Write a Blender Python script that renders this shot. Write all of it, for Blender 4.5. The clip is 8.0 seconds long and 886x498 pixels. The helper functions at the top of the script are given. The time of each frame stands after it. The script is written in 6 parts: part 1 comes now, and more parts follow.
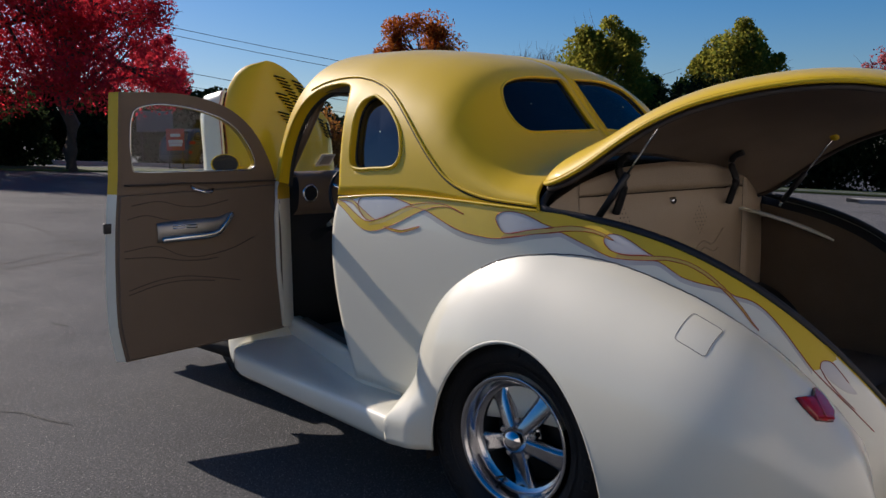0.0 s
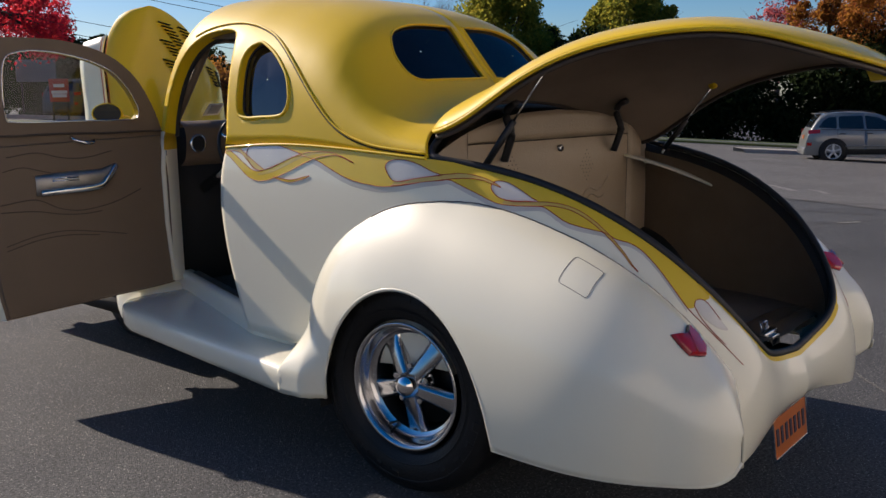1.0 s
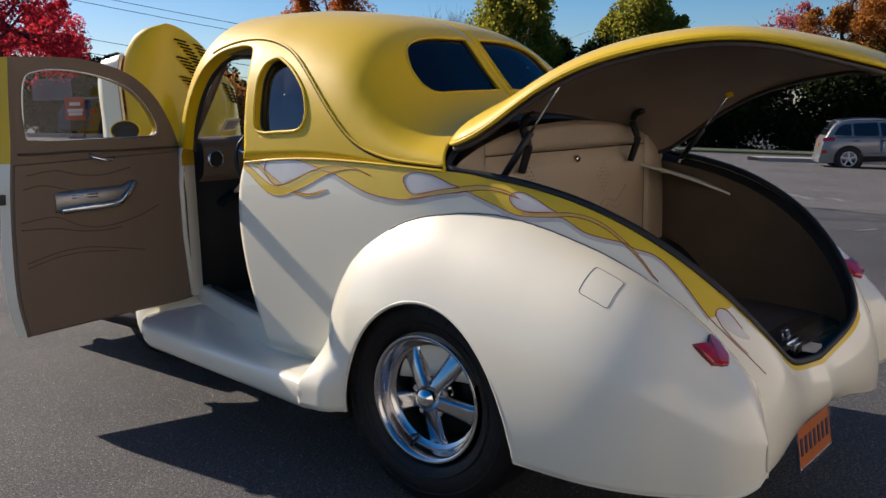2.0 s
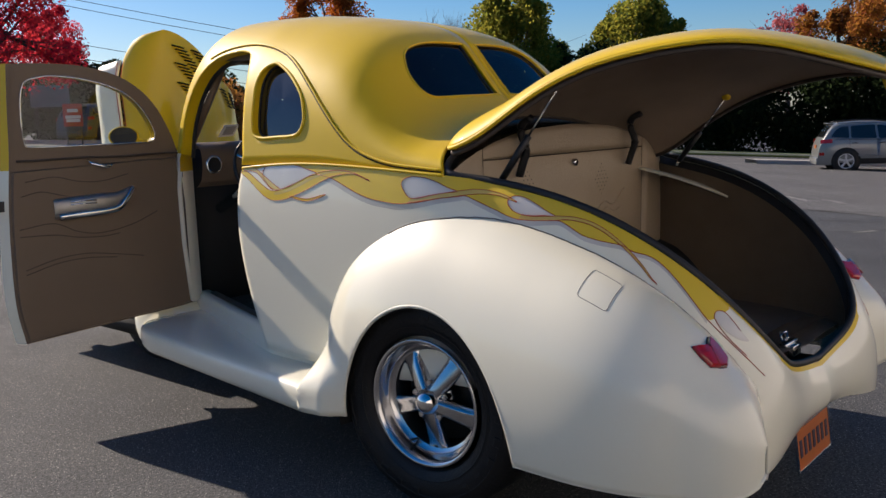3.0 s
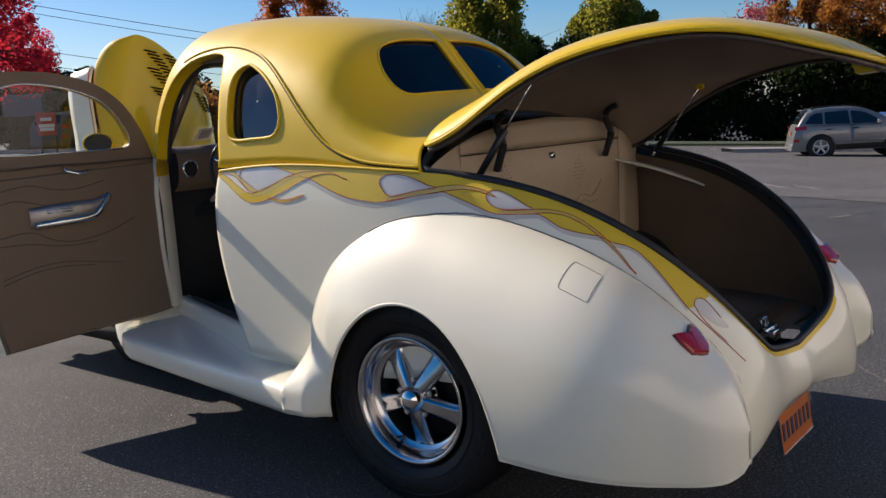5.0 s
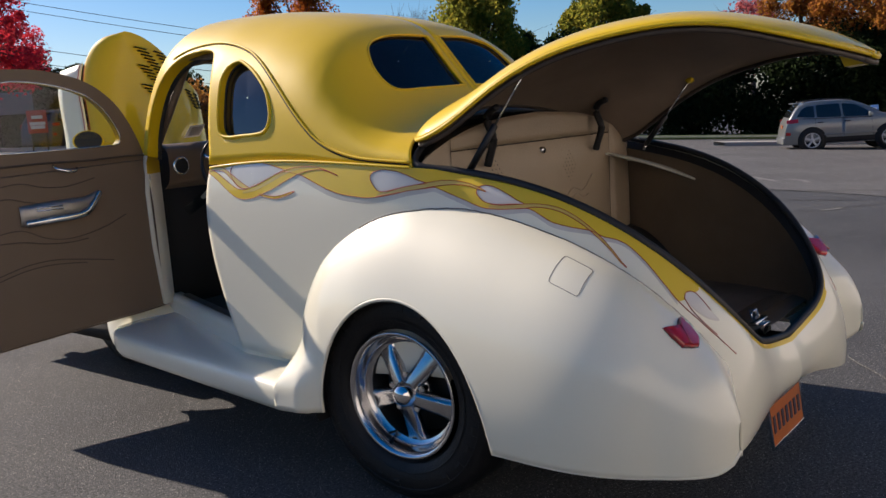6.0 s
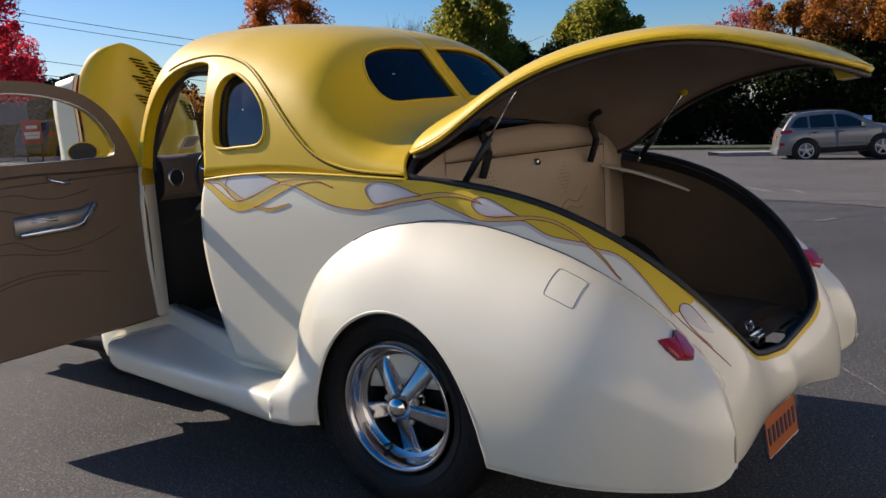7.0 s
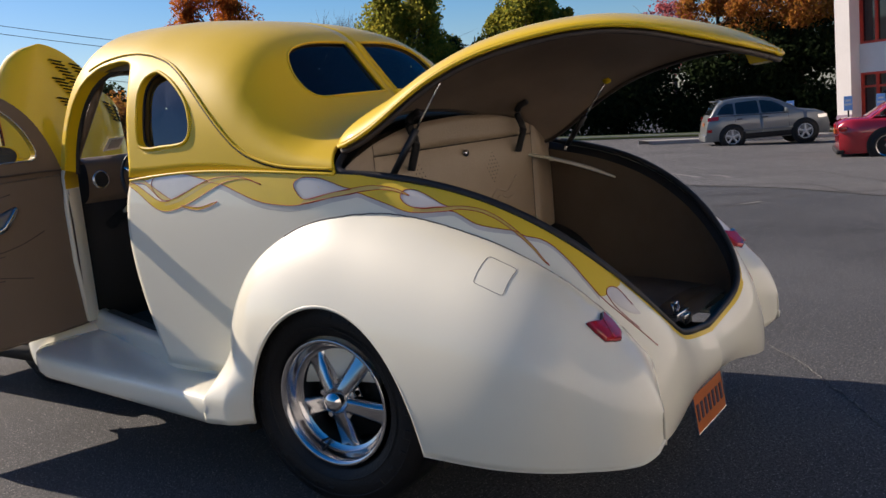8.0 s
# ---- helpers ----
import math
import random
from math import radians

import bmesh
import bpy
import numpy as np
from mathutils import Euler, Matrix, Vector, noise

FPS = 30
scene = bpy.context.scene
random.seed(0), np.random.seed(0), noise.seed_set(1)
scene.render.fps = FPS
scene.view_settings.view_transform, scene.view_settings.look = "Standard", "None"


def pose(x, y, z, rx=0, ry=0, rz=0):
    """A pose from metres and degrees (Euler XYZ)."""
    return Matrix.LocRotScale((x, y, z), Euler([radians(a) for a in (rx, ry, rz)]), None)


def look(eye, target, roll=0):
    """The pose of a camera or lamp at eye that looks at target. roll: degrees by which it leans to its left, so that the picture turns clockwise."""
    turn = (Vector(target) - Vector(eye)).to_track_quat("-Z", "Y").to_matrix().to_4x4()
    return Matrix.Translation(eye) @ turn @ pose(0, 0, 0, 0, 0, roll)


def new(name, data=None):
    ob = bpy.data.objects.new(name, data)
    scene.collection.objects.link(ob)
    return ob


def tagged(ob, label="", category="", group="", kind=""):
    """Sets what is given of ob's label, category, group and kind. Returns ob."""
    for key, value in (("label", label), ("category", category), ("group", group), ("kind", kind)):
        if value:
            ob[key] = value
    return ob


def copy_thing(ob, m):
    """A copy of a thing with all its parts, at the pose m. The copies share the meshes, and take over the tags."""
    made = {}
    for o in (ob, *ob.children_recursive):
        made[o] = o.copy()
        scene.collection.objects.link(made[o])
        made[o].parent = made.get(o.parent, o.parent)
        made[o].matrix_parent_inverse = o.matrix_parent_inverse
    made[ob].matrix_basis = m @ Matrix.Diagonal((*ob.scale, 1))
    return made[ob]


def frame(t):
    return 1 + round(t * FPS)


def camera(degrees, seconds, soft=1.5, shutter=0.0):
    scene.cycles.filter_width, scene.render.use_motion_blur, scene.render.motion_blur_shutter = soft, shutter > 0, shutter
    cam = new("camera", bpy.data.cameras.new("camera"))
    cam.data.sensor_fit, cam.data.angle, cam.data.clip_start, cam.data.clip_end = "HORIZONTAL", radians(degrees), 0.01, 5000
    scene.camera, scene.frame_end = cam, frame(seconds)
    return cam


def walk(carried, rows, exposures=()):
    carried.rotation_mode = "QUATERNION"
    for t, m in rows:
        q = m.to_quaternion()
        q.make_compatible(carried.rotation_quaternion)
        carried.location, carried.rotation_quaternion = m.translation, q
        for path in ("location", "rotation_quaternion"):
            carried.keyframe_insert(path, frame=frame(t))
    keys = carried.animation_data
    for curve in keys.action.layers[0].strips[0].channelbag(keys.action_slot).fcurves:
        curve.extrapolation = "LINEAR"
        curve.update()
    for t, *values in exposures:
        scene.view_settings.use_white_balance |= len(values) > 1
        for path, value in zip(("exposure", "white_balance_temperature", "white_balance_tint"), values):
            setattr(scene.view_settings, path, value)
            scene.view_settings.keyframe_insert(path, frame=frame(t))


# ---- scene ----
cam = camera(52.9, 8.0, soft=1.5)
PATH = [
    (0.0, pose(-2.749, -1.842, 1.234, 83.92, 0.95, -42.62)),
    (0.5, pose(-2.733, -1.873, 1.223, 81.47, 3.86, -47.32)),
    (1.0, pose(-2.731, -1.877, 1.222, 80.74, 1.00, -48.96)),
    (1.5, pose(-2.738, -1.873, 1.222, 81.00, 1.52, -49.43)),
    (2.0, pose(-2.742, -1.867, 1.221, 81.57, 1.79, -48.18)),
    (3.5, pose(-2.746, -1.872, 1.220, 81.84, 2.38, -48.55)),
    (4.0, pose(-2.745, -1.873, 1.218, 81.66, 2.74, -48.70)),
    (4.5, pose(-2.744, -1.871, 1.220, 81.62, 2.90, -49.03)),
    (5.0, pose(-2.744, -1.874, 1.216, 81.64, 3.74, -49.77)),
    (6.5, pose(-2.741, -1.883, 1.215, 81.28, 4.09, -50.29)),
    (7.0, pose(-2.741, -1.882, 1.222, 81.93, 4.06, -50.56)),
    (7.5, pose(-2.746, -1.890, 1.222, 82.23, 3.63, -50.96)),
    (8.0, pose(-2.739, -1.913, 1.210, 81.30, 5.52, -54.73)),
]
walk(cam, PATH, [(0.0, 0.08, 6250, 18), (0.6, 0.29, 6450, 18), (1.2, 0.44, 6700, 17), (3.0, 0.57, 6680, 17), (8.0, 0.56, 6720, 18)])

# ---- light: clear autumn sky, sun from the front left of the car ----
SUN_AZ = radians(-5)      # from +y, towards -x
SUN_EL = radians(32)
world = bpy.data.worlds.new("sky")
scene.world = world
world.use_nodes = True
wn = world.node_tree.nodes
sky = wn.new("ShaderNodeTexSky")
sky.sky_type = "NISHITA"
sky.sun_disc = False
sky.sun_elevation = SUN_EL
sky.sun_rotation = SUN_AZ
sky.altitude = 200
sky.air_density, sky.dust_density, sky.ozone_density = 1.0, 0.8, 5.0
wn["Background"].inputs["Strength"].default_value = 0.075
deep = wn.new("ShaderNodeHueSaturation")
deep.inputs["Saturation"].default_value = 1.38
world.node_tree.links.new(sky.outputs["Color"], deep.inputs["Color"])
world.node_tree.links.new(deep.outputs["Color"], wn["Background"].inputs["Color"])
sun = new("sun", bpy.data.lights.new("sun", "SUN"))
sun.data.energy, sun.data.angle, sun.data.color = 5.0, radians(0.55), (1.0, 0.90, 0.74)
sun_dir = Vector((math.sin(SUN_AZ) * math.cos(SUN_EL), math.cos(SUN_AZ) * math.cos(SUN_EL), math.sin(SUN_EL)))
sun.matrix_world = look(sun_dir * 60, (0, 0, 0))


# ---- materials ----
def mat(name, color, rough=0.5, metal=0.0, vary=0.0, vscale=6.0, bump=0.0, bscale=60.0, coat=0.0, spec=0.5, fine=0.0,
        fscale=150.0, second=None, rand=0.0, speck=None):
    """A surface with two scales of variation: broad patches (vary) and grain (fine), and a bump."""
    m = bpy.data.materials.new(name)
    m.use_nodes = True
    t, b = m.node_tree, m.node_tree.nodes["Principled BSDF"]
    n, l = t.nodes, t.links
    b.inputs["Roughness"].default_value, b.inputs["Metallic"].default_value = rough, metal
    b.inputs["Coat Weight"].default_value, b.inputs["Coat Roughness"].default_value = coat, 0.03
    b.inputs["Specular IOR Level"].default_value = spec
    co = n.new("ShaderNodeTexCoord").outputs["Object"]
    col = n.new("ShaderNodeRGB")
    col.outputs[0].default_value = (*color, 1)
    out = col.outputs[0]

    def tex(scale, detail=4.0):
        x = n.new("ShaderNodeTexNoise")
        x.inputs["Scale"].default_value, x.inputs["Detail"].default_value = scale, detail
        l.new(co, x.inputs["Vector"])
        return x.outputs["Fac"]

    def blend(a, fac, other, amount):
        ramp = n.new("ShaderNodeMapRange")
        ramp.inputs["From Min"].default_value, ramp.inputs["From Max"].default_value = 0.35, 0.65
        ramp.inputs["To Max"].default_value = amount
        l.new(fac, ramp.inputs["Value"])
        x = n.new("ShaderNodeMix")
        x.data_type = "RGBA"
        l.new(ramp.outputs[0], x.inputs["Factor"])
        l.new(a, x.inputs["A"])
        x.inputs["B"].default_value = (*other, 1)
        return x.outputs["Result"]

    dark = tuple(c * 0.55 for c in color)
    if vary:
        out = blend(out, tex(vscale), second or dark, vary)
    if fine:
        out = blend(out, tex(fscale, 2.0), dark, fine)
    if rand:
        info = n.new("ShaderNodeObjectInfo")
        geo = n.new("ShaderNodeNewGeometry")
        add = n.new("ShaderNodeMath")
        add.operation = "ADD"
        l.new(info.outputs["Random"], add.inputs[0])
        l.new(geo.outputs["Random Per Island"], add.inputs[1])
        fr = n.new("ShaderNodeMath")
        fr.operation = "FRACT"
        l.new(add.outputs[0], fr.inputs[0])
        x = n.new("ShaderNodeMix")
        x.data_type = "RGBA"
        amt = n.new("ShaderNodeMath")
        amt.operation = "MULTIPLY"
        amt.inputs[1].default_value = rand
        l.new(fr.outputs[0], amt.inputs[0])
        l.new(amt.outputs[0], x.inputs["Factor"])
        l.new(out, x.inputs["A"])
        x.inputs["B"].default_value = (*(second or dark), 1)
        out = x.outputs["Result"]
    if speck:
        vo = n.new("ShaderNodeTexVoronoi")
        vo.inputs["Scale"].default_value = speck[0]
        l.new(co, vo.inputs["Vector"])
        sp = n.new("ShaderNodeSeparateColor")
        l.new(vo.outputs["Color"], sp.inputs[0])
        gt = n.new("ShaderNodeMapRange")
        gt.inputs["From Min"].default_value, gt.inputs["From Max"].default_value = speck[1], 1.0
        l.new(sp.outputs[0], gt.inputs["Value"])
        x = n.new("ShaderNodeMix")
        x.data_type = "RGBA"
        l.new(gt.outputs[0], x.inputs["Factor"])
        l.new(out, x.inputs["A"])
        x.inputs["B"].default_value = (*speck[2], 1)
        out = x.outputs["Result"]
    l.new(out, b.inputs["Base Color"])
    if bump:
        bp = n.new("ShaderNodeBump")
        bp.inputs["Strength"].default_value, bp.inputs["Distance"].default_value = bump, 0.01
        l.new(tex(bscale), bp.inputs["Height"])
        l.new(bp.outputs[0], b.inputs["Normal"])
    if fine or vary:
        mr = n.new("ShaderNodeMapRange")
        mr.inputs["To Min"].default_value, mr.inputs["To Max"].default_value = rough * 0.85, min(1.0, rough * 1.15)
        l.new(tex(vscale * 3), mr.inputs["Value"])
        l.new(mr.outputs[0], b.inputs["Roughness"])
    return m


def leaf_mat(name, a, b_):
    """Thin leaves: two tones from leaf to leaf, some light shining through."""
    m = mat(name, a, 0.75, spec=0.1, rand=1.0, second=b_)
    t = m.node_tree
    p = t.nodes["Principled BSDF"]
    tr = t.nodes.new("ShaderNodeBsdfTranslucent")
    mx = t.nodes.new("ShaderNodeMixShader")
    mx.inputs[0].default_value = 0.72
    src = p.inputs["Base Color"].links[0].from_socket
    t.links.new(src, tr.inputs["Color"])
    t.links.new(p.outputs[0], mx.inputs[1])
    t.links.new(tr.outputs[0], mx.inputs[2])
    t.links.new(mx.outputs[0], t.nodes["Material Output"].inputs["Surface"])
    return m


def glass_mat(name, tint):
    """Thin window glass: a clear sheet with a faint mirror sheen."""
    m = bpy.data.materials.new(name)
    m.use_nodes = True
    t = m.node_tree
    t.nodes.remove(t.nodes["Principled BSDF"])
    clear, gloss, mix = (t.nodes.new(k) for k in ("ShaderNodeBsdfTransparent", "ShaderNodeBsdfGlossy", "ShaderNodeMixShader"))
    clear.inputs["Color"].default_value = (*tint, 1)
    gloss.inputs["Roughness"].default_value = 0.01
    mix.inputs[0].default_value = 0.04
    t.links.new(clear.outputs[0], mix.inputs[1])
    t.links.new(gloss.outputs[0], mix.inputs[2])
    t.links.new(mix.outputs[0], t.nodes["Material Output"].inputs["Surface"])
    return m


YELLOW = mat("yellow_paint", (0.66, 0.445, 0.006), 0.5, coat=0.45, spec=0.2, vary=0.05, vscale=3, second=(0.61, 0.40, 0.006))
CREAM = mat("cream_paint", (0.75, 0.73, 0.60), 0.45, coat=1.0, spec=0.35, vary=0.05, vscale=2, second=(0.71, 0.69, 0.55))
FLAME = mat("flame_paint", (0.70, 0.49, 0.014), 0.45, coat=0.9, spec=0.3, vary=0.25, vscale=7, second=(0.60, 0.37, 0.010))
PEARL = mat("pearl_paint", (0.60, 0.58, 0.54), 0.25, coat=0.9, vary=0.3, vscale=12, second=(0.45, 0.43, 0.42))
LIGHTFLAME = mat("pale_flame_paint", (0.60, 0.44, 0.10), 0.25, coat=0.9, vary=0.35, vscale=14, second=(0.52, 0.33, 0.03))
STRIPE = mat("red_pinstripe", (0.36, 0.045, 0.010), 0.5, vary=0.2, vscale=10, spec=0.2)
BRUSHED = mat("brushed_metal", (0.30, 0.29, 0.28), 0.42, 0.9, vary=0.3, vscale=30)
GREYFADE = mat("grey_shading_paint", (0.54, 0.51, 0.45), 0.3, coat=0.8, vary=0.3, vscale=10)
GAPGREY = mat("gap_grey", (0.12, 0.115, 0.10), 0.6)
BLACKGAP = mat("dark_gap", (0.006, 0.006, 0.006), 0.8)
RUBBER = mat("black_rubber", (0.012, 0.012, 0.014), 0.55, bump=0.15, bscale=200, vary=0.3)
TYRE = mat("tyre_rubber", (0.007, 0.007, 0.0075), 0.5, bump=0.2, bscale=120, vary=0.5, vscale=9, second=(0.013, 0.0125, 0.012), spec=0.3)
CHROME = mat("chrome", (0.74, 0.73, 0.73), 0.09, 1.0)
ALLOY = mat("polished_alloy", (0.58, 0.58, 0.59), 0.20, 1.0, vary=0.2, vscale=20)
IRON = mat("dark_metal", (0.03, 0.03, 0.032), 0.45, 0.6, vary=0.3)
VINYL = mat("tan_vinyl", (0.140, 0.097, 0.064), 0.5, vary=0.25, vscale=5, bump=0.25, bscale=260, second=(0.112, 0.078, 0.05))
VINYLSEAM = mat("vinyl_seam", (0.05, 0.035, 0.025), 0.6, vary=0.2)
TRUNKVINYL = mat("trunk_vinyl", (0.34, 0.262, 0.18), 0.42, vary=0.35, vscale=6, bump=0.25, bscale=160, second=(0.26, 0.205, 0.145))
CARPET = mat("dark_brown_carpet", (0.06, 0.042, 0.03), 0.95, vary=0.5, vscale=9, bump=0.8, bscale=240)
TRUNKCARPET = mat("trunk_carpet", (0.115, 0.085, 0.065), 0.8, vary=0.6, vscale=9, bump=0.8, bscale=200, second=(0.07, 0.052, 0.04))
LINER = mat("dark_brown_liner", (0.125, 0.088, 0.056), 0.75, vary=0.3, vscale=7, bump=0.4, bscale=220)
REDLENS = mat("red_lens", (0.40, 0.006, 0.008), 0.15, coat=0.5, vary=0.2, vscale=40)
TINT = mat("dark_tinted_glass", (0.004, 0.006, 0.012), 0.02, spec=0.8)
DARKPANE = mat("black_tinted_glass", (0.004, 0.005, 0.010), 0.03, spec=0.2)
GLASS = glass_mat("clear_glass", (0.86, 0.90, 0.89))
ORANGE = mat("orange_plate_paint", (0.40, 0.10, 0.012), 0.45, vary=0.25, vscale=12)
NAVY = mat("navy_plate_ink", (0.015, 0.015, 0.05), 0.5)
ASPHALT = mat("asphalt", (0.044, 0.047, 0.053), 0.8, vary=0.85, vscale=0.5, fine=0.95, fscale=95, bump=1.0, bscale=170, second=(0.108, 0.112, 0.120), speck=(300, 0.95, (0.36, 0.355, 0.35)), spec=0.35)
OLDASPHALT = mat("old_asphalt", (0.098, 0.097, 0.097), 0.8, vary=0.85, vscale=0.35, fine=0.95, fscale=38, bump=0.8, bscale=150, second=(0.150, 0.147, 0.144), speck=(260, 0.93, (0.45, 0.45, 0.44)), spec=0.35)
CRACKFILL = mat("crack_filler", (0.23, 0.226, 0.218), 0.9, vary=0.5, vscale=20, bump=0.6, bscale=150)
TAR = mat("crack_tar", (0.03, 0.03, 0.03), 0.8, vary=0.4, vscale=20, bump=0.4, bscale=150)


# ---- building helpers ----
def mesh_ob(name, bm, material, parent=None, label="", smooth=True):
    me = bpy.data.meshes.new(name)
    bmesh.ops.recalc_face_normals(bm, faces=bm.faces)
    bm.to_mesh(me)
    bm.free()
    for p in me.polygons:
        p.use_smooth = smooth
    for x in (material if isinstance(material, (list, tuple)) else (material,)):
        me.materials.append(x)
    ob = new(name, me)
    if parent:
        ob.parent = parent
    if label:
        tagged(ob, label)
    return ob


def part(name, bm, material, parent, label="", smooth=True):
    return mesh_ob(name, bm, material, parent, label, smooth)


def thing(name, at, label, category, group="", kind=""):
    ob = new(name)
    ob.matrix_world = at if isinstance(at, Matrix) else Matrix.Translation(at)
    return tagged(ob, label, category, group, kind)


def spline(pts, n, closed=False):
    """n points on a Catmull-Rom curve through pts."""
    c = np.array(pts, float)
    k = len(c)
    if closed:
        g = np.vstack([c[-1:], c, c[:2]])
        s = np.linspace(0, k, n, endpoint=False)
        i = np.clip(s.astype(int), 0, k - 1)
    else:
        g = np.vstack([2 * c[:1] - c[1:2], c, 2 * c[-1:] - c[-2:-1]])
        s = np.linspace(0, k - 1, n)
        i = np.clip(s.astype(int), 0, k - 2)
    t = (s - i)[:, None]
    a, b, d, e = g[i], g[i + 1], g[i + 2], g[i + 3]
    return 0.5 * (2 * b + (d - a) * t + (2 * a - 5 * b + 4 * d - e) * t * t + (3 * b - a - 3 * d + e) * t ** 3)


def fair(pts, n):
    """n points on a natural cubic spline through pts: curvature without jumps."""
    c = np.array(pts, float)
    k = len(c)
    a = np.diag(np.full(k, 4.0)) + np.diag(np.ones(k - 1), 1) + np.diag(np.ones(k - 1), -1)
    a[0, :2], a[-1, -2:] = (1, 0), (0, 1)
    r = np.zeros_like(c)
    r[1:-1] = 6 * (c[2:] - 2 * c[1:-1] + c[:-2])
    m = np.linalg.solve(a, r)
    s = np.linspace(0, k - 1, n)
    i = np.clip(s.astype(int), 0, k - 2)
    t = (s - i)[:, None]
    u = 1 - t
    return m[i] * u ** 3 / 6 + m[i + 1] * t ** 3 / 6 + (c[i] - m[i] / 6) * u + (c[i + 1] - m[i + 1] / 6) * t


def ease(y, ys, vs):
    """Smooth monotone-ish interpolation of the table ys -> vs (ys rising)."""
    ys, vs = np.array(ys, float), np.array(vs, float)
    h = np.diff(ys)
    d = np.diff(vs) / h
    m = np.concatenate([[d[0]], np.where(d[:-1] * d[1:] > 0, 2 * d[:-1] * d[1:] / (d[:-1] + d[1:] + 1e-12), 0), [d[-1]]])
    y = np.clip(np.asarray(y, float), ys[0], ys[-1])
    i = np.clip(np.searchsorted(ys, y) - 1, 0, len(h) - 1)
    t = (y - ys[i]) / h[i]
    return ((2 * t ** 3 - 3 * t ** 2 + 1) * vs[i] + (t ** 3 - 2 * t ** 2 + t) * h[i] * m[i]
            + (-2 * t ** 3 + 3 * t ** 2) * vs[i + 1] + (t ** 3 - t ** 2) * h[i] * m[i + 1])


def grid(bm, pts, close_u=False, close_v=False, flip=False):
    """Faces over an array of points [i][j]."""
    pts = np.asarray(pts, float)
    nu, nv = pts.shape[:2]
    v = [[bm.verts.new(pts[i, j]) for j in range(nv)] for i in range(nu)]
    for i in range(nu if close_u else nu - 1):
        for j in range(nv if close_v else nv - 1):
            q = (v[i][j], v[(i + 1) % nu][j], v[(i + 1) % nu][(j + 1) % nv], v[i][(j + 1) % nv])
            bm.faces.new(q[::-1] if flip else q)
    return v


def tube(bm, path, r, seg=8, caps=True, radii=None, squash=1.0):
    """A round bar along a path."""
    p = [Vector(x) for x in path]
    up = Vector((0, 0, 1))
    rings = []
    for i, c in enumerate(p):
        d = (p[min(i + 1, len(p) - 1)] - p[max(i - 1, 0)]).normalized()
        a = d.cross(up)
        if a.length < 0.05:
            a = d.cross(Vector((1, 0, 0)))
        a.normalize()
        b = a.cross(d)
        rr = radii[i] if radii is not None else r
        rings.append([bm.verts.new(c + (a * math.cos(k * math.tau / seg) + b * math.sin(k * math.tau / seg) * squash) * rr) for k in range(seg)])
    for u, w in zip(rings, rings[1:]):
        for k in range(seg):
            bm.faces.new((u[k], u[(k + 1) % seg], w[(k + 1) % seg], w[k]))
    if caps:
        bm.faces.new(rings[0][::-1])
        bm.faces.new(rings[-1])


def box(bm, lo, hi, bevel=0.0, m=None):
    c = [(a + b) / 2 for a, b in zip(lo, hi)]
    s = [b - a for a, b in zip(lo, hi)]
    r = bmesh.ops.create_cube(bm, size=1, matrix=Matrix.LocRotScale(c, None, s))
    if bevel:
        e = list({x for v in r["verts"] for x in v.link_edges})
        r2 = bmesh.ops.bevel(bm, geom=e, offset=bevel, segments=2, affect="EDGES", profile=0.6)
        vs = list({v for f in r2["faces"] for v in f.verts} | {v for v in r["verts"] if v.is_valid})
    else:
        vs = r["verts"]
    if m is not None:
        bmesh.ops.transform(bm, matrix=m, verts=[v for v in vs if v.is_valid])


def lathe(bm, prof, seg=40, axis="x", centre=(0, 0, 0), caps=False):
    """Turns a profile of (radius, along) about an axis."""
    rings = []
    for r, a in prof:
        ring = []
        for k in range(seg):
            c, s = math.cos(k * math.tau / seg) * r, math.sin(k * math.tau / seg) * r
            q = (a, c, s) if axis == "x" else (c, a, s) if axis == "y" else (c, s, a)
            ring.append(bm.verts.new(Vector(q) + Vector(centre)))
        rings.append(ring)
    for u, w in zip(rings, rings[1:]):
        for k in range(seg):
            bm.faces.new((u[k], u[(k + 1) % seg], w[(k + 1) % seg], w[k]))
    if caps:
        bm.faces.new(rings[0])
        bm.faces.new(rings[-1])


def mirrored(ob, name=None):
    """The same part on the other side of the car (x mirrored)."""
    me = ob.data.copy()
    me.transform(Matrix.Diagonal((-1, 1, 1, 1)))
    me.flip_normals()
    o = new(name or ob.name, me)
    o.parent = ob.parent
    if "label" in ob:
        o["label"] = ob["label"]
    for q in ob.modifiers:
        d = o.modifiers.new(q.name, q.type)
        d.thickness, d.offset = q.thickness, q.offset
    for c in ob.children:
        k = mirrored(c)
        k.parent = o
    return o


def inside(px_, py_, poly):
    """Which points lie in a polygon (arrays)."""
    poly = np.asarray(poly, float)
    r = np.zeros(np.shape(px_), bool)
    x0, y0 = poly[-1]
    for x1, y1 in poly:
        c = ((y1 > py_) != (y0 > py_)) & (px_ < (x0 - x1) * (py_ - y1) / (y0 - y1 + 1e-12) + x1)
        r ^= c
        x0, y0 = x1, y1
    return r


def nearest(q, poly):
    """The nearest point of a closed polygon."""
    a = np.asarray(poly, float)
    b = np.roll(a, -1, 0)
    d = b - a
    t = np.clip(((q - a) * d).sum(1) / ((d * d).sum(1) + 1e-12), 0, 1)
    p = a + t[:, None] * d
    return p[((p - q) ** 2).sum(1).argmin()]


